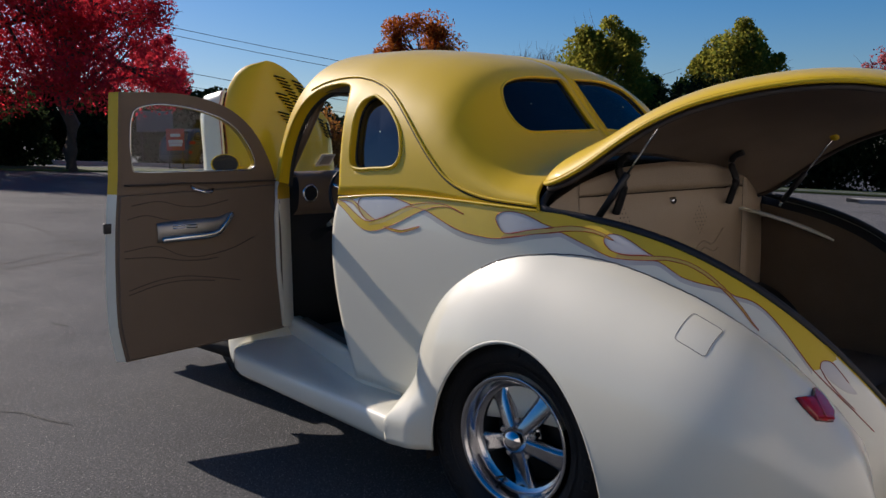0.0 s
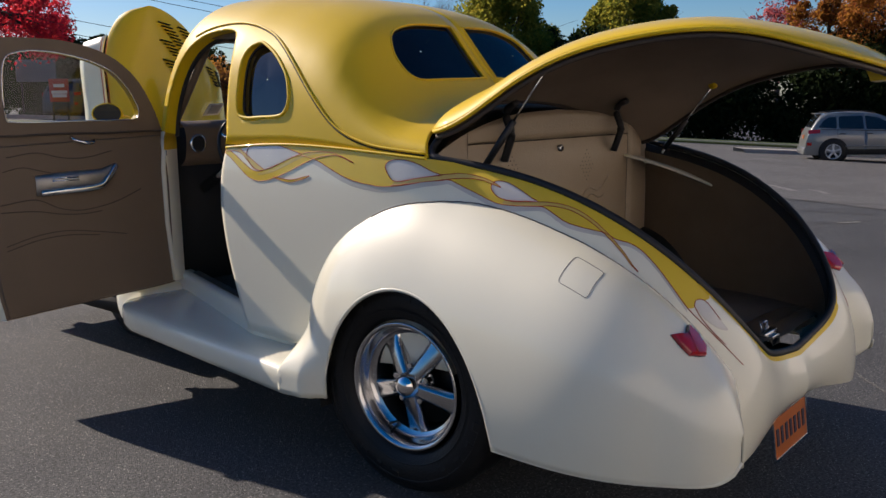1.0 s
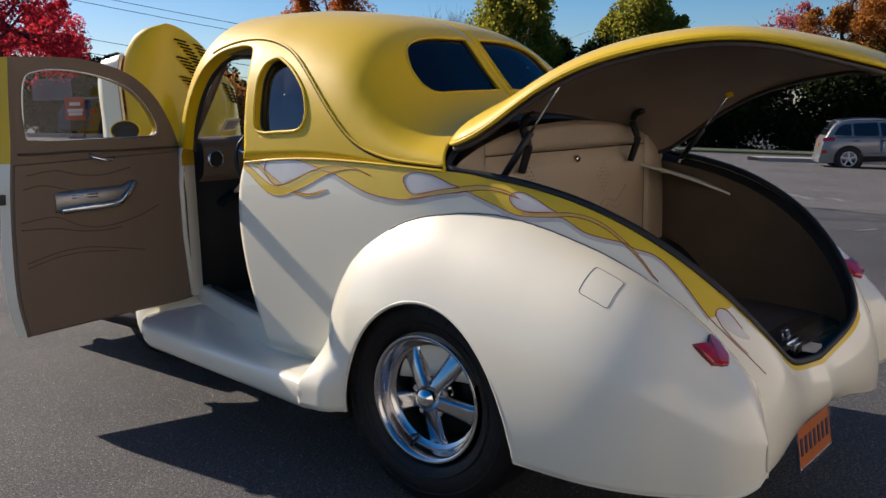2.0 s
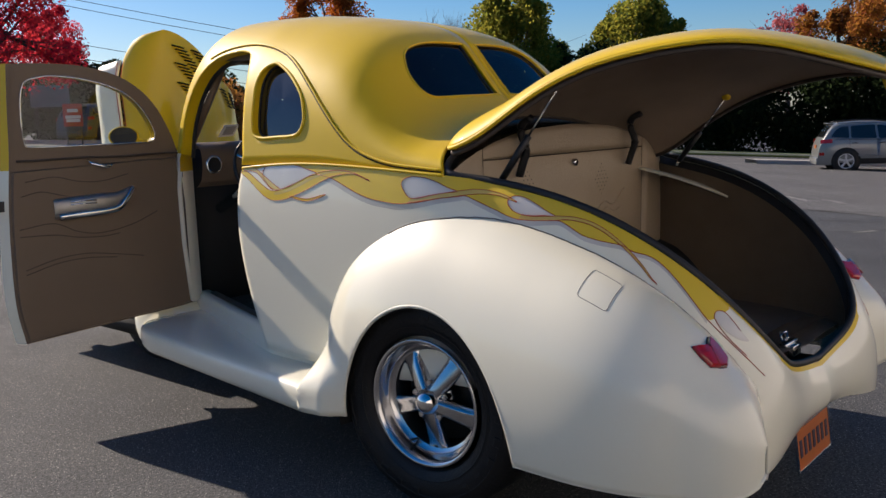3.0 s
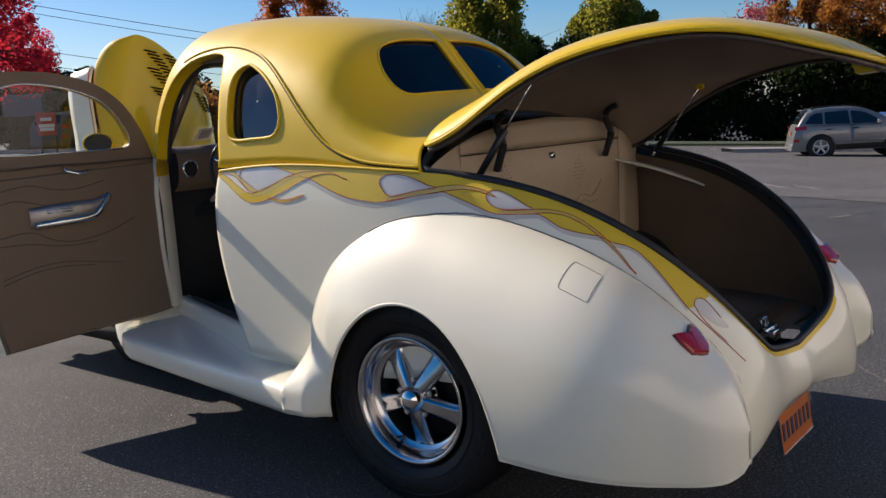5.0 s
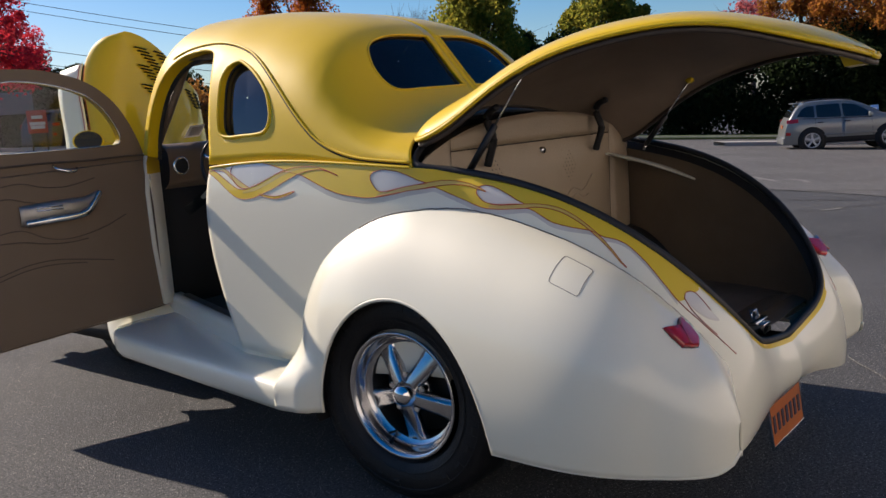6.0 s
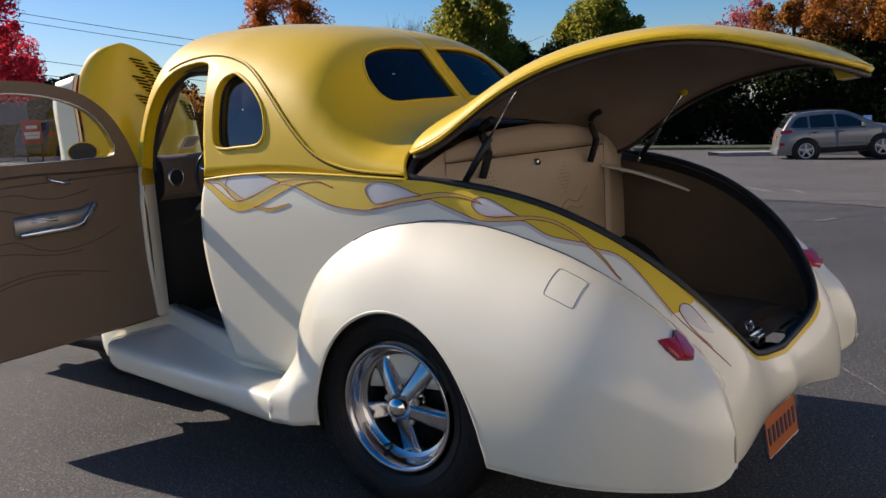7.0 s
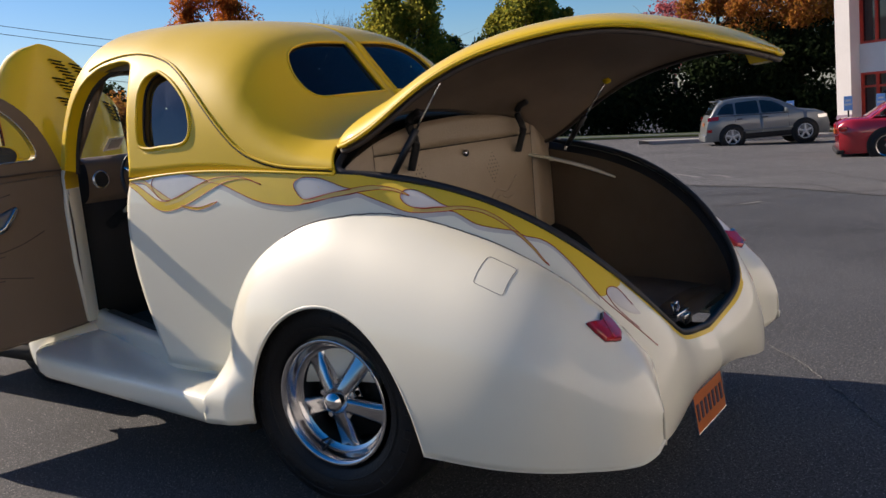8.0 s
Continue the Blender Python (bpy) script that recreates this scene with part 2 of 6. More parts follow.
def cut_grid(bm, fn, us, vs, holes):
    """A surface fn(u, v) over a grid with clean-edged holes (polygons in u, v)."""
    U, V = np.meshgrid(us, vs, indexing="ij")
    uc, vc = (U[:-1, :-1] + U[1:, 1:]) / 2, (V[:-1, :-1] + V[1:, 1:]) / 2
    keep = np.ones(uc.shape, bool)
    for h in holes:
        keep &= ~inside(uc, vc, h)
    used = np.zeros(U.shape, int)
    for a, b in ((0, 0), (1, 0), (0, 1), (1, 1)):
        used[a:a + keep.shape[0], b:b + keep.shape[1]] += keep
    verts = {}
    for i, j in zip(*np.nonzero(used)):
        u, v = U[i, j], V[i, j]
        edge = 0 < i < len(us) - 1 and 0 < j < len(vs) - 1 and used[i, j] < 4
        if edge:
            best = min((nearest(np.array((u, v)), h) for h in holes), key=lambda p: (p[0] - u) ** 2 + (p[1] - v) ** 2)
            u, v = best
        verts[i, j] = bm.verts.new(fn(u, v))
    for i, j in zip(*np.nonzero(keep)):
        try:
            bm.faces.new((verts[i, j], verts[i + 1, j], verts[i + 1, j + 1], verts[i, j + 1]))
        except ValueError:
            pass


def thicken(ob, t, ref=(0, .4, .6)):
    """Gives a sheet-metal shell its thickness, inwards: ref is a point inside."""
    me = ob.data
    c = Vector(ref)
    if sum((p.center - c).normalized().dot(p.normal) * p.area for p in me.polygons) < 0:
        me.flip_normals()
    s = ob.modifiers.new("thickness", "SOLIDIFY")
    s.thickness, s.offset = t, -1.0
    return ob


# ---- ground: one sheet, level round the car, falling gently away beyond ----
def gz(x, y):
    r = math.hypot(x, y)
    s = min(1.0, max(0.0, (r - 6.0) / 8.0))
    s = s * s * (3 - 2 * s)
    return (-0.040 * x + 0.0408 * y) * s


def make_ground():
    bm = bmesh.new()
    rr = np.concatenate([[0.01], np.linspace(.25, 16, 64), np.geomspace(20, 900, 16)])
    pts = [[(r * math.cos(a), r * math.sin(a), gz(r * math.cos(a), r * math.sin(a))) for a in np.linspace(0, math.tau, 192, endpoint=False)] for r in rr]
    grid(bm, pts, close_v=True)
    ob = mesh_ob("ground", bm, ASPHALT)
    return tagged(ob, "worn grey asphalt of a parking lot", "ground", kind="structure")


def old_paving():
    """The older, paler paving of the far side of the lot, with a wandering edge."""
    a, b, c, d = (Vector(q) for q in ((2.5, -5.5), (17, 11.7), (33, 24), (40, -6)))
    rows = []
    for i in range(90):
        t = i / 89
        near, far = a.lerp(b, t), d.lerp(c, t)
        near = near + (far - near).normalized() * (.35 * noise.noise((t * 9, 3, 0)) + .10 * noise.noise((t * 60, 7, 0)))
        rows.append([(q.x, q.y, gz(q.x, q.y) + .007) for q in (near.lerp(far, k) for k in np.linspace(0, 1, 60) ** 1.3)])
    bm = bmesh.new()
    grid(bm, rows)
    return tagged(mesh_ob("pavement_old", bm, OLDASPHALT), "paler old asphalt on the far side of the lot", "pavement", kind="structure")


LIDLINER = mat("lid_lining", (0.26, 0.19, 0.135), 0.8, vary=0.3, vscale=5, bump=0.3, bscale=220)
make_ground()
old_paving()

# ---- the coupe: rear axle at y = 0, nose towards +y, its left side at -x ----
coupe = thing("coupe", (0, 0, 0), "yellow and cream hot rod coupe, flame stripes, door and trunk open", "car")

# side panel: top edge (belt, then trunk rail), middle and bottom edge from door post to tail
TOP = [(-.715, .965, 1.075), (-.718, .62, 1.092), (-.712, .25, 1.078), (-.690, -.03, 1.056), (-.632, -.18, 1.032), (-.581, -.455, .964),
       (-.494, -.75, .795), (-.359, -.926, .577), (-.200, -.936, .478), (0, -.938, .452)]
MID = [(-.738, .985, .80), (-.744, .62, .80), (-.740, .25, .80), (-.722, -.03, .82), (-.692, -.20, .84), (-.640, -.48, .80),
       (-.560, -.79, .63), (-.430, -.975, .44), (-.200, -.972, .375), (0, -.976, .362)]
LOW = [(-.730, .87, .385), (-.735, .55, .375), (-.735, .25, .375), (-.722, -.05, .40), (-.705, -.25, .40), (-.660, -.50, .40),
       (-.600, -.80, .33), (-.520, -.96, .24), (-.220, -.956, .282), (0, -.956, .298)]
NS = 181
TC, MC, LC = fair(TOP, NS), fair(MID, NS), fair(LOW, NS)


def side(s, v):
    """The left side panel: s from door post (0) to tail centre (1), v from its top edge (0) to its bottom (1)."""
    k = min(max(s, 0), 1) * (NS - 1)
    i = min(int(k), NS - 2)
    f = k - i
    t, m, b = (c[i] * (1 - f) + c[i + 1] * f for c in (TC, MC, LC))
    c = 2 * m - (t + b) / 2
    return t * (1 - v) ** 2 + 2 * c * v * (1 - v) + b * v * v


def side_out(s, v, off):
    """A point a little outside the side panel."""
    p = side(s, v)
    a, b = side(s + .004, v) - side(s - .004, v), side(s, min(v + .01, 1)) - side(s, v - .01)
    n = np.cross(a, b)
    n = n / (np.linalg.norm(n) + 1e-9)
    if n[0] * -1 - n[1] * .8 * (s > .5) < 0:
        n = -n
    return p + n * off


def side_panel():
    bm = bmesh.new()
    grid(bm, [[side(s, v) for v in np.linspace(0, 1, 26)] for s in np.linspace(0, 1, 170)])
    ob = part("side_panel", bm, CREAM, coupe, "cream lower quarter panel")
    thicken(ob, .012)
    mirrored(ob)


side_panel()

# one smooth skin over the tail pan, from side to side
bm = bmesh.new()
ss = np.linspace(.70, 1, 80)
lh = [[side_out(s, v, .0015 * min(1, (s - .70) / .08) - .0008 * max(0, 1 - (s - .70) / .03)) for v in np.linspace(0, 1, 22)] for s in ss]
grid(bm, lh + [[p * (-1, 1, 1) for p in r] for r in lh[-2::-1]])
part("tail_pan", bm, CREAM, coupe, "smooth cream pan below the trunk")

# upper body: roof, back and sides above the belt
ZR = ([-.10, 0, .05, .10, .18, .259, .35, .431, .50, .60, .75, 1.1, 1.47, 1.75, 1.95],
      [1.17, 1.185, 1.195, 1.207, 1.250, 1.320, 1.425, 1.520, 1.568, 1.605, 1.640, 1.685, 1.700, 1.640, 1.560])
WB = ([-.10, -.03, .25, .62, .965, 1.3, 1.65, 1.95], [.68, .690, .712, .718, .715, .66, .55, .46])
ZB = ([-.10, -.03, .25, .62, .965, 1.3, 1.65, 1.95], [1.048, 1.056, 1.078, 1.092, 1.085, 1.10, 1.12, 1.14])
NX = ([-.1, .1, .35, .6, 1.0, 2.0], [2.4, 2.5, 2.9, 3.0, 3.0, 3.0])


def shell(y, a):
    """Upper body, left half: a from 0 at the belt to 1 on the centre line."""
    zr, w, zb, n = (float(ease(y, *q)) for q in (ZR, WB, ZB, NX))
    ph = a * math.pi / 2
    t = math.sin(ph) ** (2 / n)
    x = w * math.cos(ph) ** (2 / n) * (1 - .085 * t * min(1, max(0, (zr - 1.2) / .4))) - .004 * (1 - t)
    return np.array((-max(x, 0), y, zb + (zr - zb) * t))


def y_end(a):
    """Rear edge of the upper body: the front edge of the trunk opening."""
    return -.03 + .139 * math.sin(a * math.pi / 2) ** 1.6


def y_start(a):
    """Front edge: along the windshield."""
    return 1.72 - .26 * math.sin(a * math.pi / 2) ** .8 + .02 * a


def sh(u, a):
    e, s = y_end(a), y_start(a)
    return shell(s + (e - s) * u, a)


def find_ua(y, z, rear=False):
    """u, a of the surface point at height z and length y on the side."""
    lo, hi = 0.0, 1.0
    for _ in range(30):
        m = (lo + hi) / 2
        if shell(y, m)[2] < z:
            lo = m
        else:
            hi = m
    a = (lo + hi) / 2
    e, s = y_end(a), y_start(a)
    return (y - s) / (e - s), a


def find_xa(x, z):
    """u, a of the point of the back at half width x and height z."""
    best = None
    for y in np.linspace(.12, .62, 160):
        lo, hi = 0.02, 1.0
        for _ in range(22):
            m = (lo + hi) / 2
            if -shell(y, m)[0] > x:
                lo = m
            else:
                hi = m
        a = (lo + hi) / 2
        d = abs(shell(y, a)[2] - z)
        if best is None or d < best[0]:
            best = (d, y, a)
    _, y, a = best
    e, s = y_end(a), y_start(a)
    return (y - s) / (e - s), a


DOOR_HOLE = [find_ua(y, z) for y, z in spline([(.972, 1.09), (.978, 1.186), (.986, 1.292), (1.012, 1.42), (1.06, 1.505), (1.139, 1.528), (1.23, 1.529), (1.319, 1.520), (1.404, 1.494), (1.478, 1.452), (1.539, 1.39),
                                                (1.592, 1.31), (1.635, 1.22), (1.66, 1.12)], 60)]
DOOR_HOLE = [(DOOR_HOLE[0][0], -.1)] + DOOR_HOLE + [(DOOR_HOLE[-1][0], -.1)]
QW = spline([find_ua(y, z) for y, z in ((.922, 1.25), (.928, 1.308), (.936, 1.372), (.934, 1.415), (.914, 1.446), (.868, 1.460), (.826, 1.448), (.765, 1.418), (.706, 1.378), (.654, 1.330), (.624, 1.272), (.621, 1.228), (.643, 1.197), (.69, 1.187), (.773, 1.185), (.855, 1.183), (.908, 1.20))], 72, True)
RW = spline([find_xa(x, z) for x, z in ((.045, 1.517), (.13, 1.519), (.226, 1.518), (.292, 1.507), (.350, 1.489), (.389, 1.461), (.412, 1.424), (.426, 1.386), (.426, 1.344), (.409, 1.318), (.372, 1.307), (.289, 1.308), (.165, 1.312), (.045, 1.315), (.036, 1.328), (.036, 1.505))], 72, True)


def upper_body():
    bm = bmesh.new()
    us = np.linspace(0, 1, 190)
    vs = np.concatenate([np.linspace(0, .96, 96), [.975, .99, 1]])
    cut_grid(bm, sh, us, vs, [DOOR_HOLE, QW, RW])
    ob = part("roof_shell", bm, YELLOW, coupe, "glossy yellow roof, back and quarters")
    thicken(ob, .010)
    mirrored(ob)
    for name, poly, rad, mt, lab in (("quarter_window_frame", QW, .0065, YELLOW, "rounded yellow window reveal"), ("rear_window_frame", RW, .004, YELLOW, "rounded yellow window edge")):
        bm = bmesh.new()
        ring = [Vector(sh(u, a)) for u, a in poly]
        tube(bm, ring + ring[:2], rad, 8, caps=False)
        quarter = name[0] == "q"
        deep = Vector((.034, 0, -.002)) if quarter else Vector((0, .012, -.004))
        grid(bm, [[q + deep * k for q in ring] for k in (0, .3, .65, 1)], close_v=True)
        f = part(name, bm, mt, coupe, lab)
        g = bmesh.new()
        c = np.mean(poly, 0)
        pts = [[Vector(sh(*(c + (np.array(p) - c) * k))) + deep * .92 for p in poly] for k in (.02, .5, 1.0)]
        grid(g, pts, close_v=True)
        part("pane", g, TINT if quarter else DARKPANE, f, "smoked side glass" if name[0] == "q" else "black tinted glass")
        seal = bmesh.new()
        ring2 = [Vector(sh(*(c + (np.array(p) - c) * .975))) + deep * .85 for p in poly]
        tube(seal, ring2 + ring2[:2], .0035, 6, caps=False)
        part("seal", seal, RUBBER, f, "black rubber seal")
        mirrored(f)


upper_body()


def strip_on(fn, path, width, lift, mt, name, parent, label=""):
    """A bead laid along a path on a surface."""
    bm = bmesh.new()
    tube(bm, [fn(p) for p in path], width, 6)
    return part(name, bm, mt, parent, label)


SEAM = spline([find_ua(y, z) for y, z in ((1.42, 1.515), (1.30, 1.540), (1.17, 1.548), (1.058, 1.543), (.98, 1.531), (.92, 1.517), (.822, 1.484), (.73, 1.435), (.636, 1.367), (.555, 1.298), (.485, 1.236), (.423, 1.184), (.379, 1.153), (.325, 1.125), (.26, 1.103), (.184, 1.086), (.08, 1.075), (-.02, 1.066))], 80)
mirrored(strip_on(lambda p: Vector(sh(*p)) + Vector((.002, 0, -.001)), SEAM, .0040, 0, BLACKGAP, "body_seam", coupe, "dark drip seam"))
mirrored(strip_on(lambda p: Vector(sh(*p)) + Vector((-.001, -.007, .005)), SEAM, .0045, 0, YELLOW, "drip_moulding", coupe))
mirrored(strip_on(lambda s: side_out(s, .004, .001), np.linspace(0, .335, 50), .005, 0, YELLOW, "belt_moulding", coupe, "rounded yellow belt bead"))

# ---- trunk opening: seal, liner, back panel, floor ----
OPEN = [(0, .109, 1.204), (-.25, .085, 1.192), (-.44, .040, 1.158), (-.60, -.005, 1.105), (-.672, -.045, 1.058), (-.632, -.165, 1.034), (-.581, -.455, .964),
        (-.494, -.75, .795), (-.359, -.926, .577), (-.200, -.936, .478), (0, -.938, .452)]
HALF = fair(OPEN, 70)
LOOP = np.vstack([HALF, (HALF * (-1, 1, 1))[-2:0:-1]])


def trunk_well():
    bm = bmesh.new()
    tube(bm, [Vector(p) + Vector((0, .004, .004)) for p in np.vstack([LOOP, LOOP[:2]])], .012, 8, caps=False)
    part("trunk_seal", bm, RUBBER, coupe, "black rubber trunk weatherstrip")
    # gutter lip inside the seal
    bm = bmesh.new()
    inner = LOOP * (.955, 1, 1) + (0, .022, -.030)
    grid(bm, [LOOP * (.985, 1, 1) + (0, .008, -.006), inner], close_v=True)
    part("trunk_gutter", bm, IRON, coupe, "dark gutter channel")
    # side walls and floor of the trunk
    for sgn in (-1, 1):
        bm = bmesh.new()
        rows = []
        for p in inner[6:len(HALF) - 4]:
            w = np.array((sgn * abs(p[0]), p[1], p[2]))
            rows.append([w, w * (1, 1, 0) + (sgn * .03, .02, (w[2] + .5) / 2), (sgn * (abs(p[0]) + .02), min(p[1] + .03, .02), .47)])
        grid(bm, rows)
        part("trunk_side_liner", bm, LINER, coupe, "dark brown trunk side liner")
    bm = bmesh.new()
    ys = np.linspace(.04, -.88, 24)
    fw = ease(-ys, (-.05, .2, .5, .75, .9), (.66, .63, .58, .5, .36))
    grid(bm, [[(x * w, y, .485 + .012 * math.sin(5 * x + 3 * y) * (1 - abs(x))) for x in np.linspace(-1, 1, 24)] for y, w in zip(ys, fw)])
    part("trunk_floor", bm, TRUNKCARPET, coupe, "worn brown carpet trunk floor")
    # upholstered back panel in pieces, with seams
    yp = lambda z: -.045 - .02 * (z - 1.0)

    def pad(x0, x1, z0, z1, topf=None):
        bm = bmesh.new()
        rows = []
        for i in range(17):
            a = i / 16
            x = x0 + (x1 - x0) * a
            col = []
            for j in range(13):
                b = j / 12
                zt = z1 if topf is None else min(z1, topf(x))
                z = z0 + (zt - z0) * b
                puff = .018 * (1 - abs(2 * a - 1) ** 8) * (1 - abs(2 * b - 1) ** 8)
                col.append((x, yp(z) - puff, z))
            rows.append(col)
        grid(bm, rows)
        part("trunk_panel", bm, TRUNKVINYL, coupe, "padded tan vinyl trunk panel")

    top = lambda x: float(ease(abs(x), (0, .25, .44, .60, .68), (1.196, 1.183, 1.150, 1.096, 1.055)))
    pad(-.51, .51, 1.092, 1.2, top)
    pad(-.51, .51, .50, 1.088)
    pad(-.672, -.514, .50, 1.2, top)
    pad(.514, .665, .50, 1.2, top)
    bm = bmesh.new()
    box(bm, (-.66, -.035, .47), (.66, -.020, 1.03))
    part("panel_backing", bm, VINYLSEAM, coupe, "dark backing behind the panels")
    # stitched swirl
    for pts in (((.13, .80), (.15, .865), (.20, .895), (.26, .880), (.30, .90), (.34, .935)), ((.155, .79), (.175, .845), (.215, .87), (.27, .852), (.31, .862))):
        bm = bmesh.new()
        tube(bm, [(x, yp(z) - .0185, z) for x, z in spline(pts, 26)], .003, 5)
        part("stitched_swirl", bm, TRUNKVINYL, coupe, "stitched swirl on the panel")
    # emblem stud
    bm = bmesh.new()
    lathe(bm, ((.0, -.012), (.009, -.012), (.013, -.009), (.014, .01)), 16, "y", (0, yp(1.056) - .012, 1.056))
    part("stud", bm, CHROME, coupe, "small chrome stud")
    bm = bmesh.new()
    lathe(bm, ((.0, -.015), (.006, -.014), (.0065, -.011)), 12, "y", (0, yp(1.056) - .012, 1.056))
    part("stud_centre", bm, BLACKGAP, coupe)


trunk_well()

# ---- trunk lid, open: the closed outline turned up about its hinge ----
RIM = [(-0.500, 0.035, 1.155), (-0.625, -0.015, 1.105), (-0.635, -0.140, 1.143), (-0.618, -0.300, 1.241), (-0.593, -0.470, 1.319), (-0.557, -0.640, 1.360), (-0.511, -0.800, 1.378), (-0.437, -0.940, 1.370), (-0.331, -1.060, 1.338), (-0.184, -1.150, 1.310), (-0.028, -1.185, 1.296)]
CROWN = [(0.000, 0.055, 1.232), (0.000, -0.035, 1.285), (0.000, -0.140, 1.330), (0.000, -0.300, 1.395), (0.000, -0.470, 1.437), (0.000, -0.640, 1.453), (0.000, -0.800, 1.445), (0.000, -0.950, 1.410), (0.000, -1.080, 1.365), (0.000, -1.170, 1.310), (0.000, -1.195, 1.290)]


def trunk_lid():
    n = 50
    rim, mid = fair(RIM, n), fair(CROWN, n)
    outer = []
    for r, c in zip(rim, mid):
        row = []
        for x in np.linspace(-1, 1, 41):
            ph = x * math.pi / 2
            row.append((-r[0] * math.sin(ph), r[1] + (c[1] - r[1]) * math.cos(ph) ** 1.25, r[2] + (c[2] - r[2]) * math.cos(ph) ** 1.3))
        outer.append(row)
    outer = np.array(outer)
    bm = bmesh.new()
    grid(bm, outer)
    lid = part("trunk_lid", bm, YELLOW, coupe, "open yellow trunk lid")
    thicken(lid, .006, (0, -.5, 1.0))
    border = np.vstack([outer[:, 0], outer[-1, 1:-1], outer[::-1, -1], outer[0, -2:0:-1]])
    bm = bmesh.new()
    tube(bm, [Vector(p) + Vector((0, 0, -.006)) for p in np.vstack([border, border[:2]])], .007, 8, caps=False)
    part("lid_edge", bm, YELLOW, lid, "rolled yellow lid edge")
    bm = bmesh.new()
    inn = outer * (.978, .990, 1) + (0, -.004, -.022)
    grid(bm, inn[1:-1])
    part("lid_liner", bm, LIDLINER, lid, "brown fabric lining under the lid")
    bm = bmesh.new()
    b2 = np.vstack([inn[1:-1, 0], inn[-2, 1:-1], inn[-2:0:-1, -1], inn[1, -2:0:-1]])
    tube(bm, [Vector(p) for p in np.vstack([b2, b2[:2]])], .008, 6, caps=False)
    part("liner_welt", bm, VINYLSEAM, lid, "dark welt round the lining")
    bm = bmesh.new()
    c = [(-.035, -1.10, 1.300), (.035, -1.10, 1.300), (.028, -1.115, 1.262), (-.028, -1.115, 1.262)]
    d = [(x, y - .05, z + .004) for x, y, z in c]
    grid(bm, [c, d], close_v=True)
    bm.faces.new([bm.verts.new(p) for p in d])
    part("latch_bracket", bm, YELLOW, lid, "small yellow latch bracket", smooth=False)
    lid.matrix_basis = Matrix.Translation((0, 0, 1.3)) @ Matrix.Rotation(radians(3.5), 4, "Y") @ Matrix.Translation((0, 0, -1.3))
    return lid


lid = trunk_lid()


def trunk_hardware():
    for sgn in (-1, 1):
        bm = bmesh.new()
        p = spline([(sgn * .355, -.075, 1.03), (sgn * .355, -.09, 1.07), (sgn * .355, -.105, 1.12), (sgn * .355, -.085, 1.175), (sgn * .355, -.095, 1.205), (sgn * .356, -.13, 1.222)], 22)
        tube(bm, [Vector(q) for q in p], .017, 8, squash=.7)
        part("hinge_arm", bm, IRON, coupe, "black gooseneck lid hinge")
        bm = bmesh.new()
        a, b = Vector((sgn * .585, -.175, 1.03)), Vector((sgn * .545, -.391, 1.338 if sgn < 0 else 1.275))
        tube(bm, [a, a.lerp(b, .45)], .011, 10)
        st = part("gas_strut", bm, IRON, coupe, "black gas strut with a bright rod")
        bm = bmesh.new()
        tube(bm, [a.lerp(b, .44), b], .004, 8)
        part("rod", bm, CHROME, st, "thin bright rod")
        bm = bmesh.new()
        lathe(bm, ((0, -.016), (.014, -.014), (.016, 0), (.014, .012)), 12, "x", b)
        part("ball_joint", bm, YELLOW, st)
        bm = bmesh.new()
        tube(bm, [a + Vector((0, .01, -.02)), a], .007, 8)
        part("strut_end", bm, CHROME, st)


trunk_hardware()

# ---- rear fender ----
FXO = ([-1.045, -1.035, -1.01, -.965, -.90, -.80, -.625, -.40, 0, .20, .33, .41, .455, .478, .485], [.672, .70, .735, .775, .822, .868, .893, .893, .885, .872, .848, .815, .775, .70, .60])
FXC = ([-1.045, -.98, -.90, -.75, -.60, -.45, -.30, -.10, .485], [.660, .660, .660, .655, .645, .61, .56, .50, .50])
FZT = ([-1.045, -1.03, -.99, -.93, -.888, -.844, -.803, -.733, -.66, -.584, -.504, -.42, -.332, -.22, -.109, -.031, .057, .14, .21, .33, .41, .46, .485], [.40, .44, .51, .572, .614, .662, .700, .747, .787, .818, .846, .880, .915, .955, .985, .998, .994, .975, .946, .870, .788, .69, .55])
FAI = ([-1.045, -1.02, -1.0, -.97, -.95, -.90, -.55, -.35, -.15, .485], [.012, .055, .095, .150, .19, .20, .14, .06, .02, .02])
FZB = ([-1.045, -1.038, -1.0, -.85, -.6, -.43, .3, .485], [.325, .300, .275, .262, .258, .262, .262, .262])


def smoothed(table, sigma=.05, lo=-.985, hi=.30):
    """A dense table with the kinks in its curvature evened out between lo and hi."""
    ys = np.linspace(table[0][0], table[0][-1], 600)
    v = ease(ys, *table)
    step = ys[1] - ys[0]
    k = int(3 * sigma / step)
    g = np.exp(-.5 * (np.arange(-k, k + 1) * step / sigma) ** 2)
    pad = np.concatenate([2 * v[0] - v[k:0:-1], v, 2 * v[-1] - v[-2:-k - 2:-1]])
    w = np.clip((ys - lo) / .12, 0, 1) * np.clip((hi - ys) / .15, 0, 1)
    w = w * w * (3 - 2 * w)
    return ys, v + (np.convolve(pad, g / g.sum(), "valid") - v) * w


FXO, FXC, FZT, FZB = smoothed(FXO, .11), smoothed(FXC), smoothed(FZT), smoothed(FZB)


